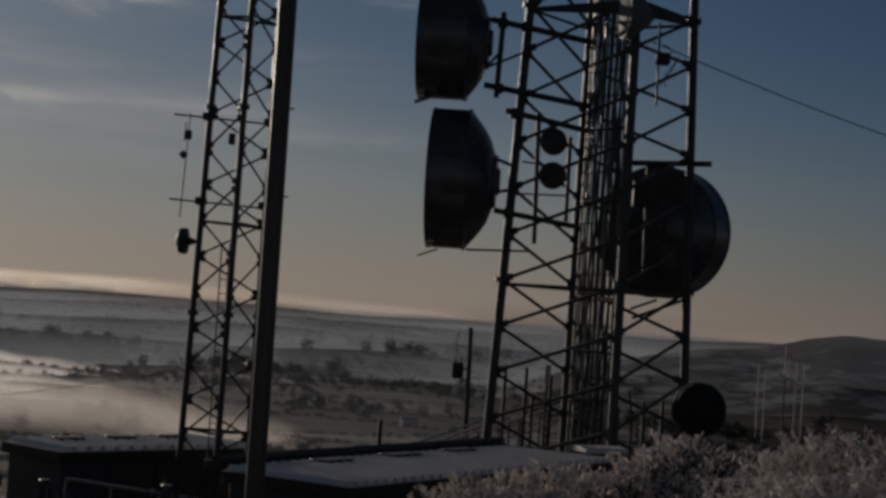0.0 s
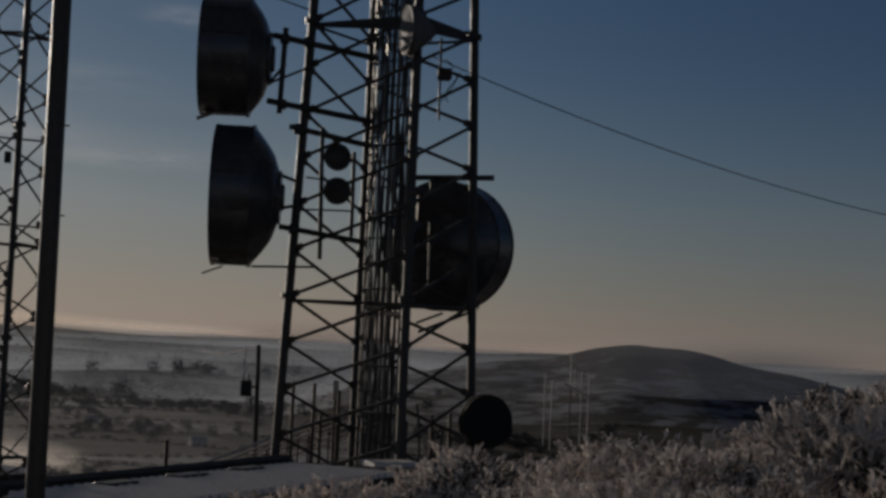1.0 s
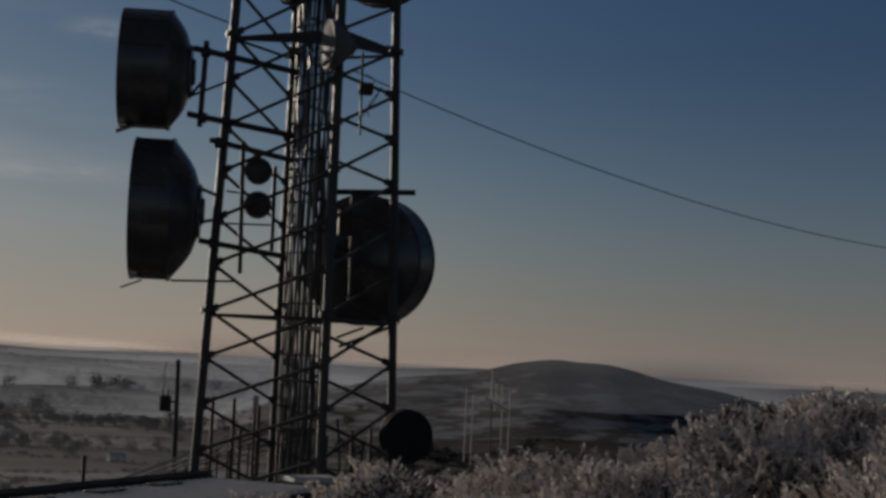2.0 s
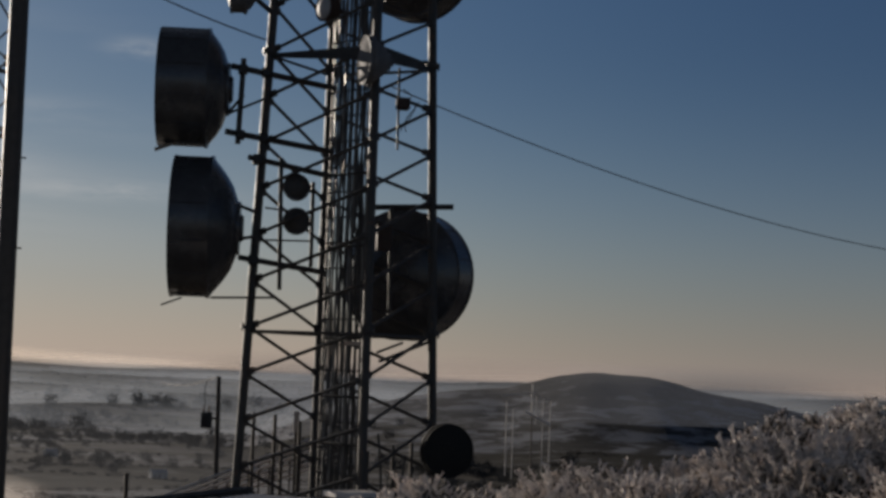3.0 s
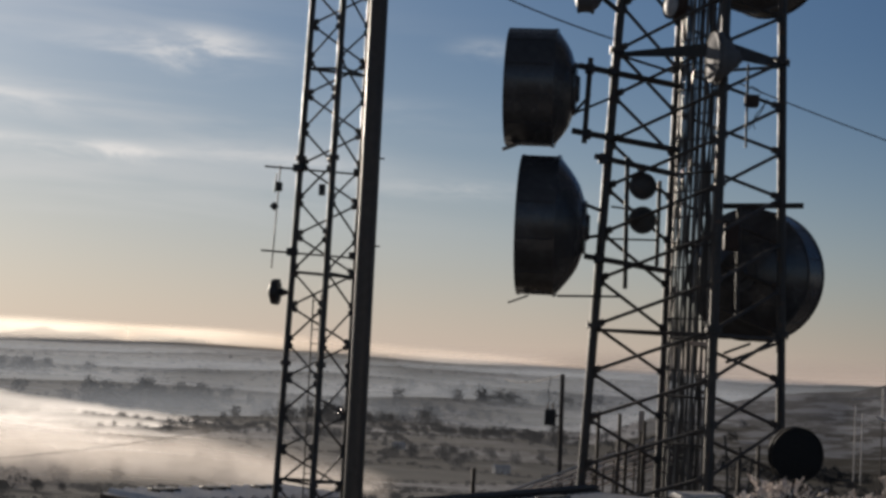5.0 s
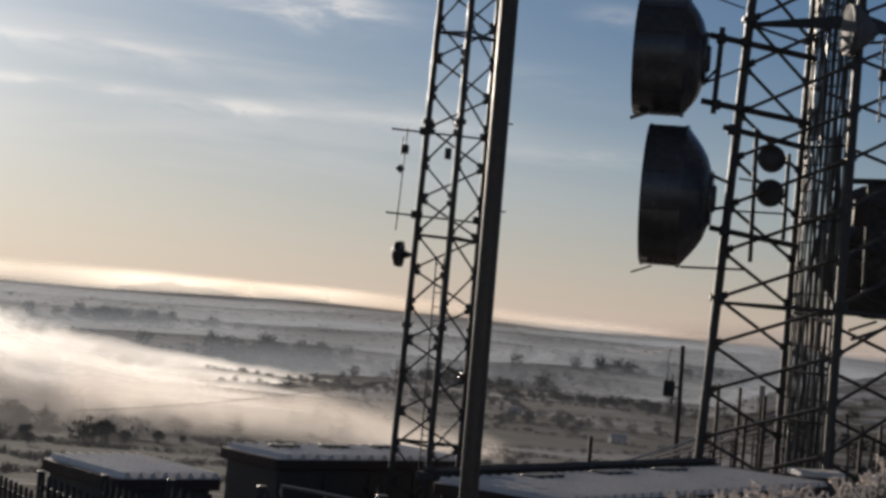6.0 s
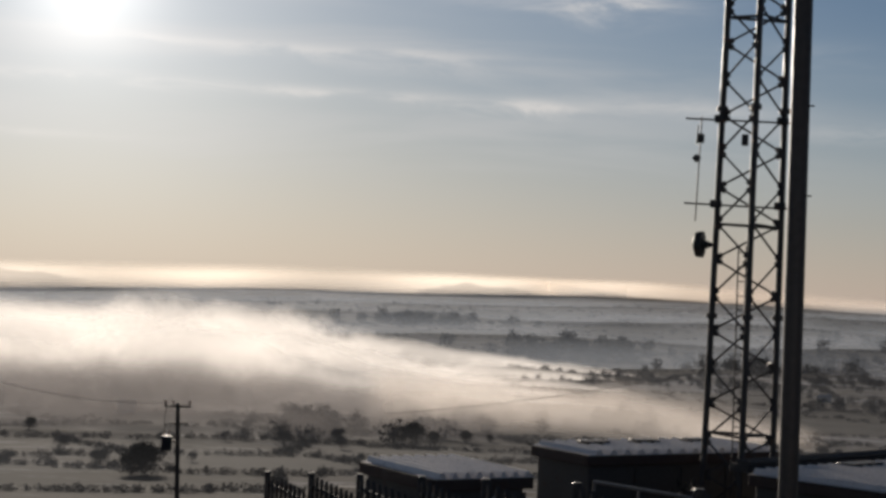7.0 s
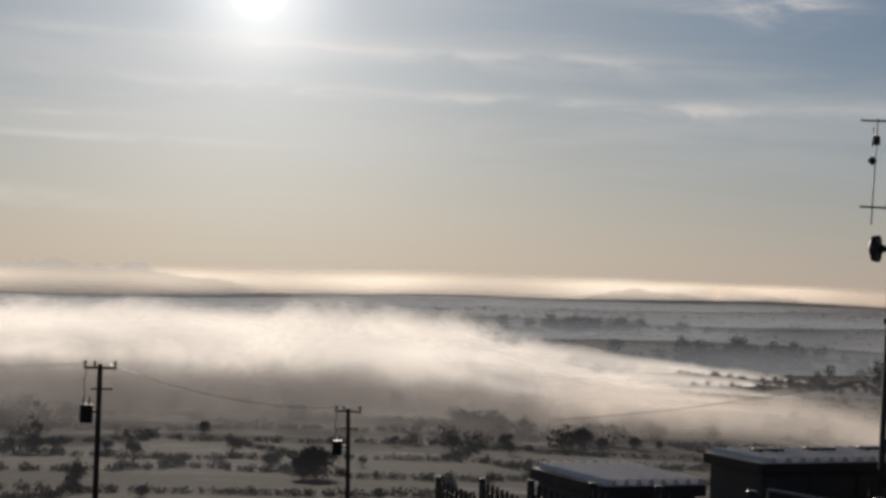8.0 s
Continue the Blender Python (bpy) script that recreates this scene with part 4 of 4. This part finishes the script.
cabin("dark metal-clad cabin with roof hatches and a frosted roof", (-6.41, 29.37), 47.5, 4.3, 1.75, 2.6, 0.0, 0.30,
      [(1.0, 1.25, 0.55, 0.3), (2.2, 1.3, 0.55, 0.3), (3.4, 1.3, 0.5, 0.3)])
cabin("small dark shed with a frosted corrugated roof behind the fence", (-7.70, 24.33), 46.5, 1.72, 2.34, 2.6, 0.0, 0.20)
shrub = thing("shrub", "dark evergreen shrub with frosted tips by the mast", "shrub", (-4.15, 26.4, ground_at(-4.15, 26.4)))
gs = random.Random(31)
bm = B()
for k in range(5):
    tube(bm, (0, 0, -0.1), (gs.uniform(-0.3, 0.3), gs.uniform(-0.3, 0.3), gs.uniform(1.2, 2.0)), 0.03, 0.01, n=5)
part("stem", bm, BARK, shrub)
tv, tf = clump(1500, 0.05, 77, (1, 1, 1), 0.15)
me = bpy.data.meshes.new("crown")
me.from_pydata([(x * 0.62, y * 0.6, 1.35 + z * 1.45) for x, y, z in tv], [], tf.tolist())
me.materials.append(HEDGE)
crown = new("crown", me)
crown.parent = shrub
# cable tray along the back of the long cabin
tray = thing("cable_tray", "dark cable tray on short legs leading to the tower", "cable tray", (-2.9, 28.9, 0), 58.1)
part("tray", box(B(), (4.2, 0.55, 2.62), (9.6, 0.4, 0.14), bevel=0.01), DARK_STEEL, tray, smooth=False)
for k in range(5):
    part("leg", tube(B(), (0.2 + 2.0 * k, 0.55, 0.0), (0.2 + 2.0 * k, 0.55, 2.6), 0.05), DARK_STEEL, tray)
for k in range(4):
    part("feeder_cable", tube(B(), (-0.5, 0.42 + 0.09 * k, 2.72), (9.0, 0.42 + 0.09 * k, 2.73), 0.035, n=7), CABLE, tray)
cap = thing("roof_slab", "frosted concrete slab lying at the end of the cabin roof", "slab", (3.55, 36.3, 0), 20)
part("slab", box(B(), (0, 0, 2.70), (1.0, 0.7, 0.12), bevel=0.02), FROST, cap)
part("pier", box(B(), (0, 0, 1.32), (0.7, 0.5, 2.64), bevel=0.02), CLADDING, cap)

# ---- post and rail fences beyond the tower ----


def rail_post(x, y, z0, z1, label="thin dark fence post by the tower", w=0.10):
    ob = thing("fence_post", label, "post", (x, y, 0), 12, "posts round the tower")
    bm = box(B(), (0, 0, (z0 + z1) / 2), (w, w, z1 - z0), bevel=0.012)
    part("post", bm, TIMBER, ob)
    return ob


rail_post(-1.36, 42.0, -0.2, 2.62)
for x, z1 in ((1.80, 4.05), (2.37, 4.0), (2.57, 3.2), (3.04, 3.84), (6.10, 3.35), (5.6, 2.9), (4.9, 3.1)):
    rail_post(x, 46.0, -0.4, z1, w=0.09)
sign_post = thing("marker_post", "short post with a pale board on it", "sign", (2.96, 46.2, 0))
part("post", box(B(), (0, 0.06, 1.7), (0.08, 0.08, 4.0), bevel=0.01), TIMBER, sign_post)
part("board", box(B(), (0, 0, 3.83), (0.15, 0.03, 0.55), bevel=0.006), PALE_BOARD, sign_post, "pale sunlit board")
slope_fence = thing("rail_fence", "frosted timber rails climbing the bank behind the tower", "fence")
for k in range(6):
    off = 0.19 * k
    p, q = Vector((-0.7, 45.6 + 0.16 * k, 1.70 - off * 0.6)), Vector((4.2, 46.6 + 0.16 * k, 3.70 - off))
    part("rail", tube(B(), p, q, 0.036, n=8), FROSTED_RAIL, slope_fence)
for k in range(17):
    x = -0.5 + 0.28 * k
    z = 1.62 + 2.0 * (x + 0.7) / 4.9
    part("baluster", box(B(), (x, 46.0 + 0.2 * (x + 0.7), z - 0.75), (0.05, 0.05, 1.4)), TIMBER, slope_fence, smooth=False)

# ---- palisade fence ----
fence = thing("palisade_fence", "dark steel palisade fence stepping up the bank", "fence", group="")
POSTS = [(-23.05, 30.5), (-21.6, 28.0), (-20.0, 25.5), (-17.95, 23.0), (-15.8, 20.6), (-12.8, 17.9), (-8.8, 15.4), (-3.5, 13.4)]
for (a0, r0), (a1, r1) in zip(POSTS, POSTS[1:]):
    p, q = heading(a0, 0, r0), heading(a1, 0, r1)
    top = EYE - r0 * math.tan(radians(6.62))
    low = top - 2.1
    bm = box(B(), (p.x, p.y, top / 2 + low / 2 - 0.6), (0.11, 0.11, 3.3), pose(0, 0, 0, 0, 0, -a0), bevel=0.015)
    part("post", bm, DARK_STEEL, fence)
    for dz in (-0.22, -1.6):
        part("rail", box(B(), (p + q) / 2 + Vector((0, 0, top + dz)), ((q - p).length, 0.045, 0.045), (q - p).to_track_quat("X", "Z").to_matrix().to_4x4()), DARK_STEEL, fence, smooth=False)
    n = 9
    for k in range(n):
        c = p.lerp(q, (k + 0.9) / (n + 0.8))
        bm = B()
        turn = (q - p).to_track_quat("X", "Z").to_matrix().to_4x4()
        outline = [(-0.035, low), (0.035, low), (0.035, top - 0.10), (0.0, top - 0.02), (-0.035, top - 0.10)]
        f1 = [bm.verts.new(Vector((c.x, c.y, z)) + turn @ Vector((x, -0.075, 0))) for x, z in outline]
        f2 = [bm.verts.new(Vector((c.x, c.y, z)) + turn @ Vector((x, -0.026, 0))) for x, z in outline]
        bm.faces.new(f1)
        bm.faces.new(f2[::-1])
        for i in range(5):
            bm.faces.new((f1[i], f2[i], f2[(i + 1) % 5], f1[(i + 1) % 5]))
        bmesh.ops.recalc_face_normals(bm, faces=bm.faces)
        pale = part("pale", bm, DARK_STEEL, fence, smooth=False)
        part("bolt", box(B(), Vector((c.x, c.y, top - 0.22)) + turn @ Vector((0, -0.085, 0)), (0.03, 0.02, 0.03), turn), BRIGHT, pale, smooth=False)
gate = thing("handrail", "pale tubular handrail beside the cabin", "handrail")
p, q = Vector((-5.85, 27.3, 2.38)), Vector((-3.3, 25.6, 2.38))
part("rail", tube(B(), p, q, 0.03), BRIGHT, gate)
for t in (0.0, 0.33, 0.66, 1.0):
    c = p.lerp(q, t)
    part("upright", tube(B(), c, (c.x, c.y, ground_at(c.x, c.y) - 0.05), 0.025), BRIGHT, gate)

# ---- power poles ----


def power_pole(label, az, r, el_top, h, box_side=-1, arms=True, lean=0.0, w=0.14):
    top = EYE + r * math.tan(radians(el_top))
    ob = thing("power_pole", label, "utility pole", heading(az, 0, r), -az)
    base = ground_at(*heading(az, 0, r).xy) - 0.3
    part("shaft", tube(B(), (lean, 0, min(base, top - h)), (0, 0, top), w * 1.15, w * 0.85, n=12), TIMBER, ob)
    if arms:
        part("crossarm", box(B(), (0, -0.12, top - 0.18), (1.5, 0.12, 0.12), bevel=0.015), TIMBER, ob)
        part("crossarm", box(B(), (0.1, -0.12, top - 1.15), (1.0, 0.09, 0.09), bevel=0.015), TIMBER, ob)
        for x in (-0.68, -0.25, 0.68):
            part("insulator", lathe(B(), [(0, 0.03), (0.05, 0.07), (0.12, 0.05), (0.17, 0.075), (0.25, 0.05), (0.28, 0)], Matrix.Translation((x, -0.12, top - 0.12)) @ pose(0, 0, 0, 0, -90, 0), 12), CLAY, ob)
    tz = top - 2.3
    bm = box(B(), (box_side * 0.55, -0.05, tz), (0.6, 0.5, 0.85), bevel=0.05)
    can = part("transformer", bm, DARK_STEEL, ob, "grey transformer can")
    for k in range(4):
        part("fin", box(B(), (box_side * 0.55 - 0.22 + 0.15 * k, -0.33, tz - 0.05), (0.03, 0.08, 0.6)), DARK_STEEL, can, smooth=False)
    for x in (-0.15, 0.12):
        part("bushing", tube(B(), (box_side * 0.55 + x, -0.05, tz + 0.42), (box_side * 0.55 + x, -0.05, tz + 0.8), 0.05, 0.03), CLAY, can)
    part("bracket", box(B(), (box_side * 0.2, 0, tz + 0.1), (0.4, 0.12, 0.1)), DARK_STEEL, ob, smooth=False)
    part("drop_wire", path_tube(B(), [Vector((box_side * 0.6, -0.1, top - 0.2)), Vector((box_side * 0.72, -0.1, top - 0.9)), Vector((box_side * 0.62, -0.05, tz + 0.8))], 0.02, 5), CABLE, ob)
    return Vector((heading(az, 0, r).x, heading(az, 0, r).y, top))


t1 = power_pole("tarred timber power pole with a transformer in the field", -34.27, 80, -3.2, 10.5)
t2 = power_pole("timber power pole with two crossarms in the field", -25.98, 98, -4.45, 10.0, lean=0.3)
t3 = power_pole("power pole with a transformer on the slope behind the tower", 0.986, 90, -0.77, 9.0, arms=False, lean=0.2)
hanging_wire("power_line", "thin power line between two timber poles", t1 + Vector((0.6, -0.1, 0)), t2 + Vector((-0.6, -0.1, 0)), 0.6, 0.013)
hanging_wire("power_line", "thin power line running off from the pole", t1 + Vector((-0.6, -0.1, 0)), heading(-50, -2.8, 95) + Vector((0, 0, EYE)), 0.6, 0.012)
hanging_wire("power_line", "thin power line crossing the valley side", heading(-19, -4.6, 150) + Vector((0, 0, EYE)), heading(-6.5, -2.3, 120) + Vector((0, 0, EYE)), 0.5, 0.022)
hanging_wire("power_line", "short wire leading off behind the mast", t3, heading(-0.9, -1.05, 120) + Vector((0, 0, EYE)), 0.3, 0.025, TIMBER)
# timber pole structure on the flank of the hill
hframe = thing("pole_structure", "group of frosted timber poles with a snowy beam on the hillside", "utility pole", heading(11.5, 0, 330), -11.5)


def hill_z(el):
    return EYE + 330 * math.tan(radians(el))


for x, e0, e1, r, mat in ((0.0, -0.66, -1.75, 0.13, FROSTED_RAIL), (0.02, -1.75, -3.2, 0.15, TIMBER), (-4.9, -1.25, -2.7, 0.09, FROSTED_RAIL), (-3.6, -1.5, -2.8, 0.09, FROSTED_RAIL),
                          (0.75, -1.1, -2.0, 0.07, FROSTED_RAIL), (2.1, -1.1, -2.6, 0.08, FROSTED_RAIL), (3.5, -1.18, -2.85, 0.09, FROSTED_RAIL)):
    low = hill_z(e1) - (6 if e1 < -2.5 else 0)
    part("post", tube(B(), (x, 0, low), (x, 0, hill_z(e0)), r, n=8), mat, hframe)
for (x0, e0), (x1, e1), r in (((-1.2, -1.58), (3.5, -1.99), 0.22), ((-5.8, -1.08), (1.1, -0.94), 0.11), ((0.0, -1.0), (3.6, -1.22), 0.07)):
    part("beam", tube(B(), (x0, -0.4, hill_z(e0)), (x1, -0.4, hill_z(e1)), r, n=6), FROSTED_RAIL, hframe, "snow-covered beam")


# ---- farmhouses ----
def farmhouse(az, r, turn, length):
    p = heading(az, 0, r)
    ob = thing("farmhouse", "white farmhouse with a frosted slate roof among fields", "house", (p.x, p.y, land(r, az) - 0.3), turn, "farmhouses in the valley")
    ob.scale = (0.62, 0.62, 0.62)
    part("wall", box(B(), (0, 0, 2.4), (length, 6, 4.8)), HOUSE_WALL, ob, smooth=False)
    bm = B()
    pts = [bm.verts.new(v) for v in ((-length / 2 - 0.3, -3.4, 4.7), (length / 2 + 0.3, -3.4, 4.7), (length / 2 + 0.3, 3.4, 4.7), (-length / 2 - 0.3, 3.4, 4.7), (-length / 2 - 0.3, 0, 7.2), (length / 2 + 0.3, 0, 7.2))]
    for f in ((0, 1, 5, 4), (2, 3, 4, 5), (0, 4, 3), (1, 2, 5), (0, 3, 2, 1)):
        bm.faces.new([pts[k] for k in f])
    roof = part("roof", bm, SLATE, ob, smooth=False)
    for s in (-1, 1):
        part("chimney", box(B(), (s * (length / 2 - 0.5), 0, 7.3), (0.7, 0.7, 1.4)), HOUSE_WALL, roof, smooth=False)
    for k in range(3):
        part("window", box(B(), (-length / 3 + k * length / 3, -3.02, 3.2), (0.9, 0.1, 1.1)), DARK_STEEL, ob, smooth=False)


for spec in ((-27.6, 560, 20, 9), (-30.6, 600, 10, 9), (-0.9, 760, 25, 12), (2.2, 900, -15, 14), (-4.4, 980, 40, 12), (-19.0, 1200, 0, 14)):
    farmhouse(*spec)


# ---- single trees ----
def bare_tree(seed, h, flakes=7, spread=0.055, skin=None, label="leafless winter tree dusted with frost in the field"):
    g = random.Random(seed)
    ob = thing("tree", label, "tree", group="trees in the near fields")
    bm = B()
    tips = []

    def limb(p, d, length, r, depth):
        q = p + d * length
        tube(bm, p, q, r, r * 0.6, n=5)
        if depth == 0:
            tips.append(q)
            return
        for _ in range(3):
            e = (d + Vector((g.uniform(-1, 1), g.uniform(-1, 1), g.uniform(-0.2, 0.7))) * 0.75).normalized()
            limb(q, e, length * g.uniform(0.6, 0.8), r * 0.55, depth - 1)

    limb(Vector((0, 0, -0.3)), Vector((0, 0, 1)), h * 0.16, h * 0.026, 5)
    part("trunk", bm, BARK, ob)
    vs, fs = [], []
    tips += [Vector((g.gauss(0, 0.14), g.gauss(0, 0.14), g.uniform(0.08, 0.4))) * h for _ in range(60)]
    for t in tips:
        for _ in range(flakes):
            c = t + Vector((g.gauss(0, 1), g.gauss(0, 1), g.gauss(0, 0.8))) * h * spread
            vs += [c + Vector((g.gauss(0, 1), g.gauss(0, 1), g.gauss(0, 1))) * h * 0.016 for _ in range(3)]
            fs.append((len(vs) - 3, len(vs) - 2, len(vs) - 1))
    me = bpy.data.meshes.new("crown")
    me.from_pydata(vs, [], fs)
    me.materials.append(skin or TWIGS)
    crown = new("crown", me)
    crown.parent = ob
    return ob


IVY = "dark dense ivy-clad tree standing in a hedgerow"
models = [bare_tree(3, 9.0), bare_tree(8, 9.0), bare_tree(15, 9.0)]
dense = [bare_tree(21, 9.0, 22, 0.075, HEDGE, IVY), bare_tree(27, 9.0, 20, 0.07, HEDGE, IVY)]
spots = [(-33.0, 300, 7.0), (-22.3, 360, 8), (-29.7, 330, 6), (-24.3, 390, 6), (-33.9, 330, 5.5), (-20.4, 370, 8), (-25.4, 300, 4.0),
         (-35.6, 330, 7), (-3.5, 420, 6), (-1.2, 520, 7), (0.4, 480, 6), (-5.2, 380, 5.5), (2.8, 560, 7), (-7.2, 430, 6)]
dark_spots = [(-26.9, 262, 8.5), (-27.35, 258, 6.5), (-17.9, 405, 10.5), (-17.3, 410, 8.5), (-18.5, 415, 8.0), (-20.6, 430, 8.5), (-21.1, 440, 6.0), (-30.7, 440, 8.0), (-28.4, 285, 5.0), (-32.7, 205, 3.2),
              (-16.2, 430, 6.0), (-15.4, 440, 5.0), (-36.3, 330, 6.5), (-23.6, 470, 6.0), (-4.4, 450, 6.0), (-3.9, 470, 5.0), (1.5, 640, 7.0), (5.6, 620, 6.5), (9.4, 560, 5.5), (12.6, 600, 6.0)]
for kinds, where in ((models, spots), (dense, dark_spots)):
    for k, (az, r, h) in enumerate(where):
        p = heading(az, 0, r)
        m = Matrix.Translation((p.x, p.y, land(r, az))) @ pose(0, 0, 0, 0, 0, 47 * k) @ Matrix.Scale(h / 9.0, 4)
        if k < len(kinds):
            kinds[k].matrix_basis = m
        else:
            copy_thing(kinds[k % len(kinds)], m)

# ---- frosted gorse and grass on the near bank ----


def sprig(seed):
    """A gorse shoot: a few stems set with short spines."""
    g = random.Random(seed)
    v, f = [], []

    def blade(p, q, w):
        d = (q - p)
        s = d.orthogonal().normalized() * w
        t = d.cross(s).normalized() * w
        i = len(v)
        v.extend([p + s, p - s * 0.5 + t * 0.87, p - s * 0.5 - t * 0.87, q])
        f.extend([(i, i + 1, i + 3), (i + 1, i + 2, i + 3), (i + 2, i, i + 3)])

    def finger(p, q, r):
        d = (q - p).normalized()
        s1 = d.orthogonal().normalized()
        s2 = d.cross(s1)
        i = len(v)
        for c, w in ((p, r * 0.6), (p.lerp(q, 0.7), r)):
            v.extend([c + s1 * w, c + s2 * w, c - s1 * w, c - s2 * w])
        v.append(q)
        for k in range(4):
            n = (k + 1) % 4
            f.extend([(i + k, i + n, i + 4 + n), (i + k, i + 4 + n, i + 4 + k), (i + 4 + k, i + 4 + n, i + 8)])
        for k in range(8):
            c = p.lerp(q, 0.12 + 0.88 * k / 8)
            e = (Vector((g.gauss(0, 1), g.gauss(0, 1), g.gauss(0.2, 0.6))).normalized() + d * 0.5).normalized()
            t = e.orthogonal().normalized() * 0.0095
            j = len(v)
            v.extend([c + t, c - t, c + e * g.uniform(0.016, 0.034)])
            f.append((j, j + 1, j + 2))

    for _ in range(g.randint(3, 4)):
        p = Vector((g.uniform(-0.08, 0.08), g.uniform(-0.08, 0.08), -0.06))
        d = Vector((g.uniform(-0.5, 0.5), g.uniform(-0.5, 0.5), 1)).normalized()
        q = p + d * g.uniform(0.12, 0.24)
        finger(p, q, 0.0058)
        for _ in range(g.randint(4, 7)):
            c = p.lerp(q, g.uniform(0.45, 0.98))
            e = (d + Vector((g.uniform(-1, 1), g.uniform(-1, 1), g.uniform(-0.1, 0.6))) * 0.85).normalized()
            finger(c, c + e * g.uniform(0.04, 0.10), 0.0078)
    return np.array([tuple(p) for p in v]), np.array(f)


def tuft(seed):
    g = random.Random(seed)
    v, f = [], []
    for _ in range(18):
        p = Vector((g.uniform(-0.06, 0.06), g.uniform(-0.06, 0.06), -0.03))
        q = p + Vector((g.gauss(0, 0.09), g.gauss(0, 0.09), g.uniform(0.12, 0.32)))
        s = Vector((g.uniform(-1, 1), g.uniform(-1, 1), 0)).normalized() * 0.005
        i = len(v)
        mid = p.lerp(q, 0.6) + Vector((0, 0, 0.02))
        v.extend([p - s * 0.7, p + s * 0.7, mid + s * 0.6, mid - s * 0.6, q])
        f.extend([(i, i + 1, i + 2), (i, i + 2, i + 3), (i + 3, i + 2, i + 4)])
    return np.array([tuple(p) for p in v]), np.array(f)


sprigs, tufts = [sprig(s) for s in range(8)], [tuft(s) for s in range(6)]
gorse_at, grass_at = [], []
g = np.random.default_rng(11)
for _ in range(250):
    az, r = g.uniform(-3, 31), math.sqrt(g.uniform(4.8 ** 2, 11.5 ** 2))
    bx, by = r * math.sin(radians(az)), r * math.cos(radians(az))
    wide, tall = g.uniform(0.22, 0.48), g.uniform(0.05, 0.26)
    frost = g.uniform(0.65, 0.95)
    for _ in range(int(14 + 32 * wide)):
        u, t = math.sqrt(g.random()), g.uniform(0, 6.3)
        x, y = bx + wide * u * math.cos(t), by + wide * u * math.sin(t)
        z = ground_at(x, y) + tall * (1 - u * u)
        lean = 0.75 * u
        s = frost * g.uniform(0.75, 1.1)
        gorse_at.append((int(g.integers(8)), x, y, z, s, s * (1 - 0.25 * u), g.random() * 6.3, lean * math.cos(t), lean * math.sin(t)))
for _ in range(110):
    az, r = g.uniform(-2, 31), math.sqrt(g.uniform(5.5 ** 2, 11.5 ** 2))
    x, y = r * math.sin(radians(az)), r * math.cos(radians(az))
    s = g.uniform(0.85, 1.2)
    gorse_at.append((int(g.integers(8)), x, y, land(r, az) + 0.06, s * 0.75, s, g.random() * 6.3))
for _ in range(900):
    az, r = g.uniform(11, 31), math.sqrt(g.uniform(5.5 ** 2, 11.0 ** 2))
    x, y = r * math.sin(radians(az)), r * math.cos(radians(az))
    if rolling(x, y, 1.3, 21.0) > -0.05:
        s = g.uniform(0.6, 1.0)
        grass_at.append((int(g.integers(6)), x, y, land(r, az), s, s, g.random() * 6.3))
for az, r, s in ((-10.6, 14.2, 1.6), (-8.9, 13.6, 1.2), (-7.4, 13.2, 1.3), (-6.4, 12.2, 1.3), (-5.2, 12.0, 1.0), (-12.0, 15.0, 1.2), (-16.0, 17.5, 1.3)):
    for _ in range(5):
        a2, r2 = az + 0.35 * g.normal(), r + 0.2 * g.normal()
        gorse_at.append((int(g.integers(8)), r2 * math.sin(radians(a2)), r2 * math.cos(radians(a2)), land(r2, a2), s * 1.2, s * 1.6, g.random() * 6.3))
tagged(scatter_mesh("gorse", sprigs, gorse_at, GORSE), "low gorse shoots white with hoar frost on the bank", "gorse", kind="stuff")
tagged(scatter_mesh("dead_grass", tufts, grass_at, GRASS), "pale frosted tufts of dead grass on the bank", "grass", kind="stuff")
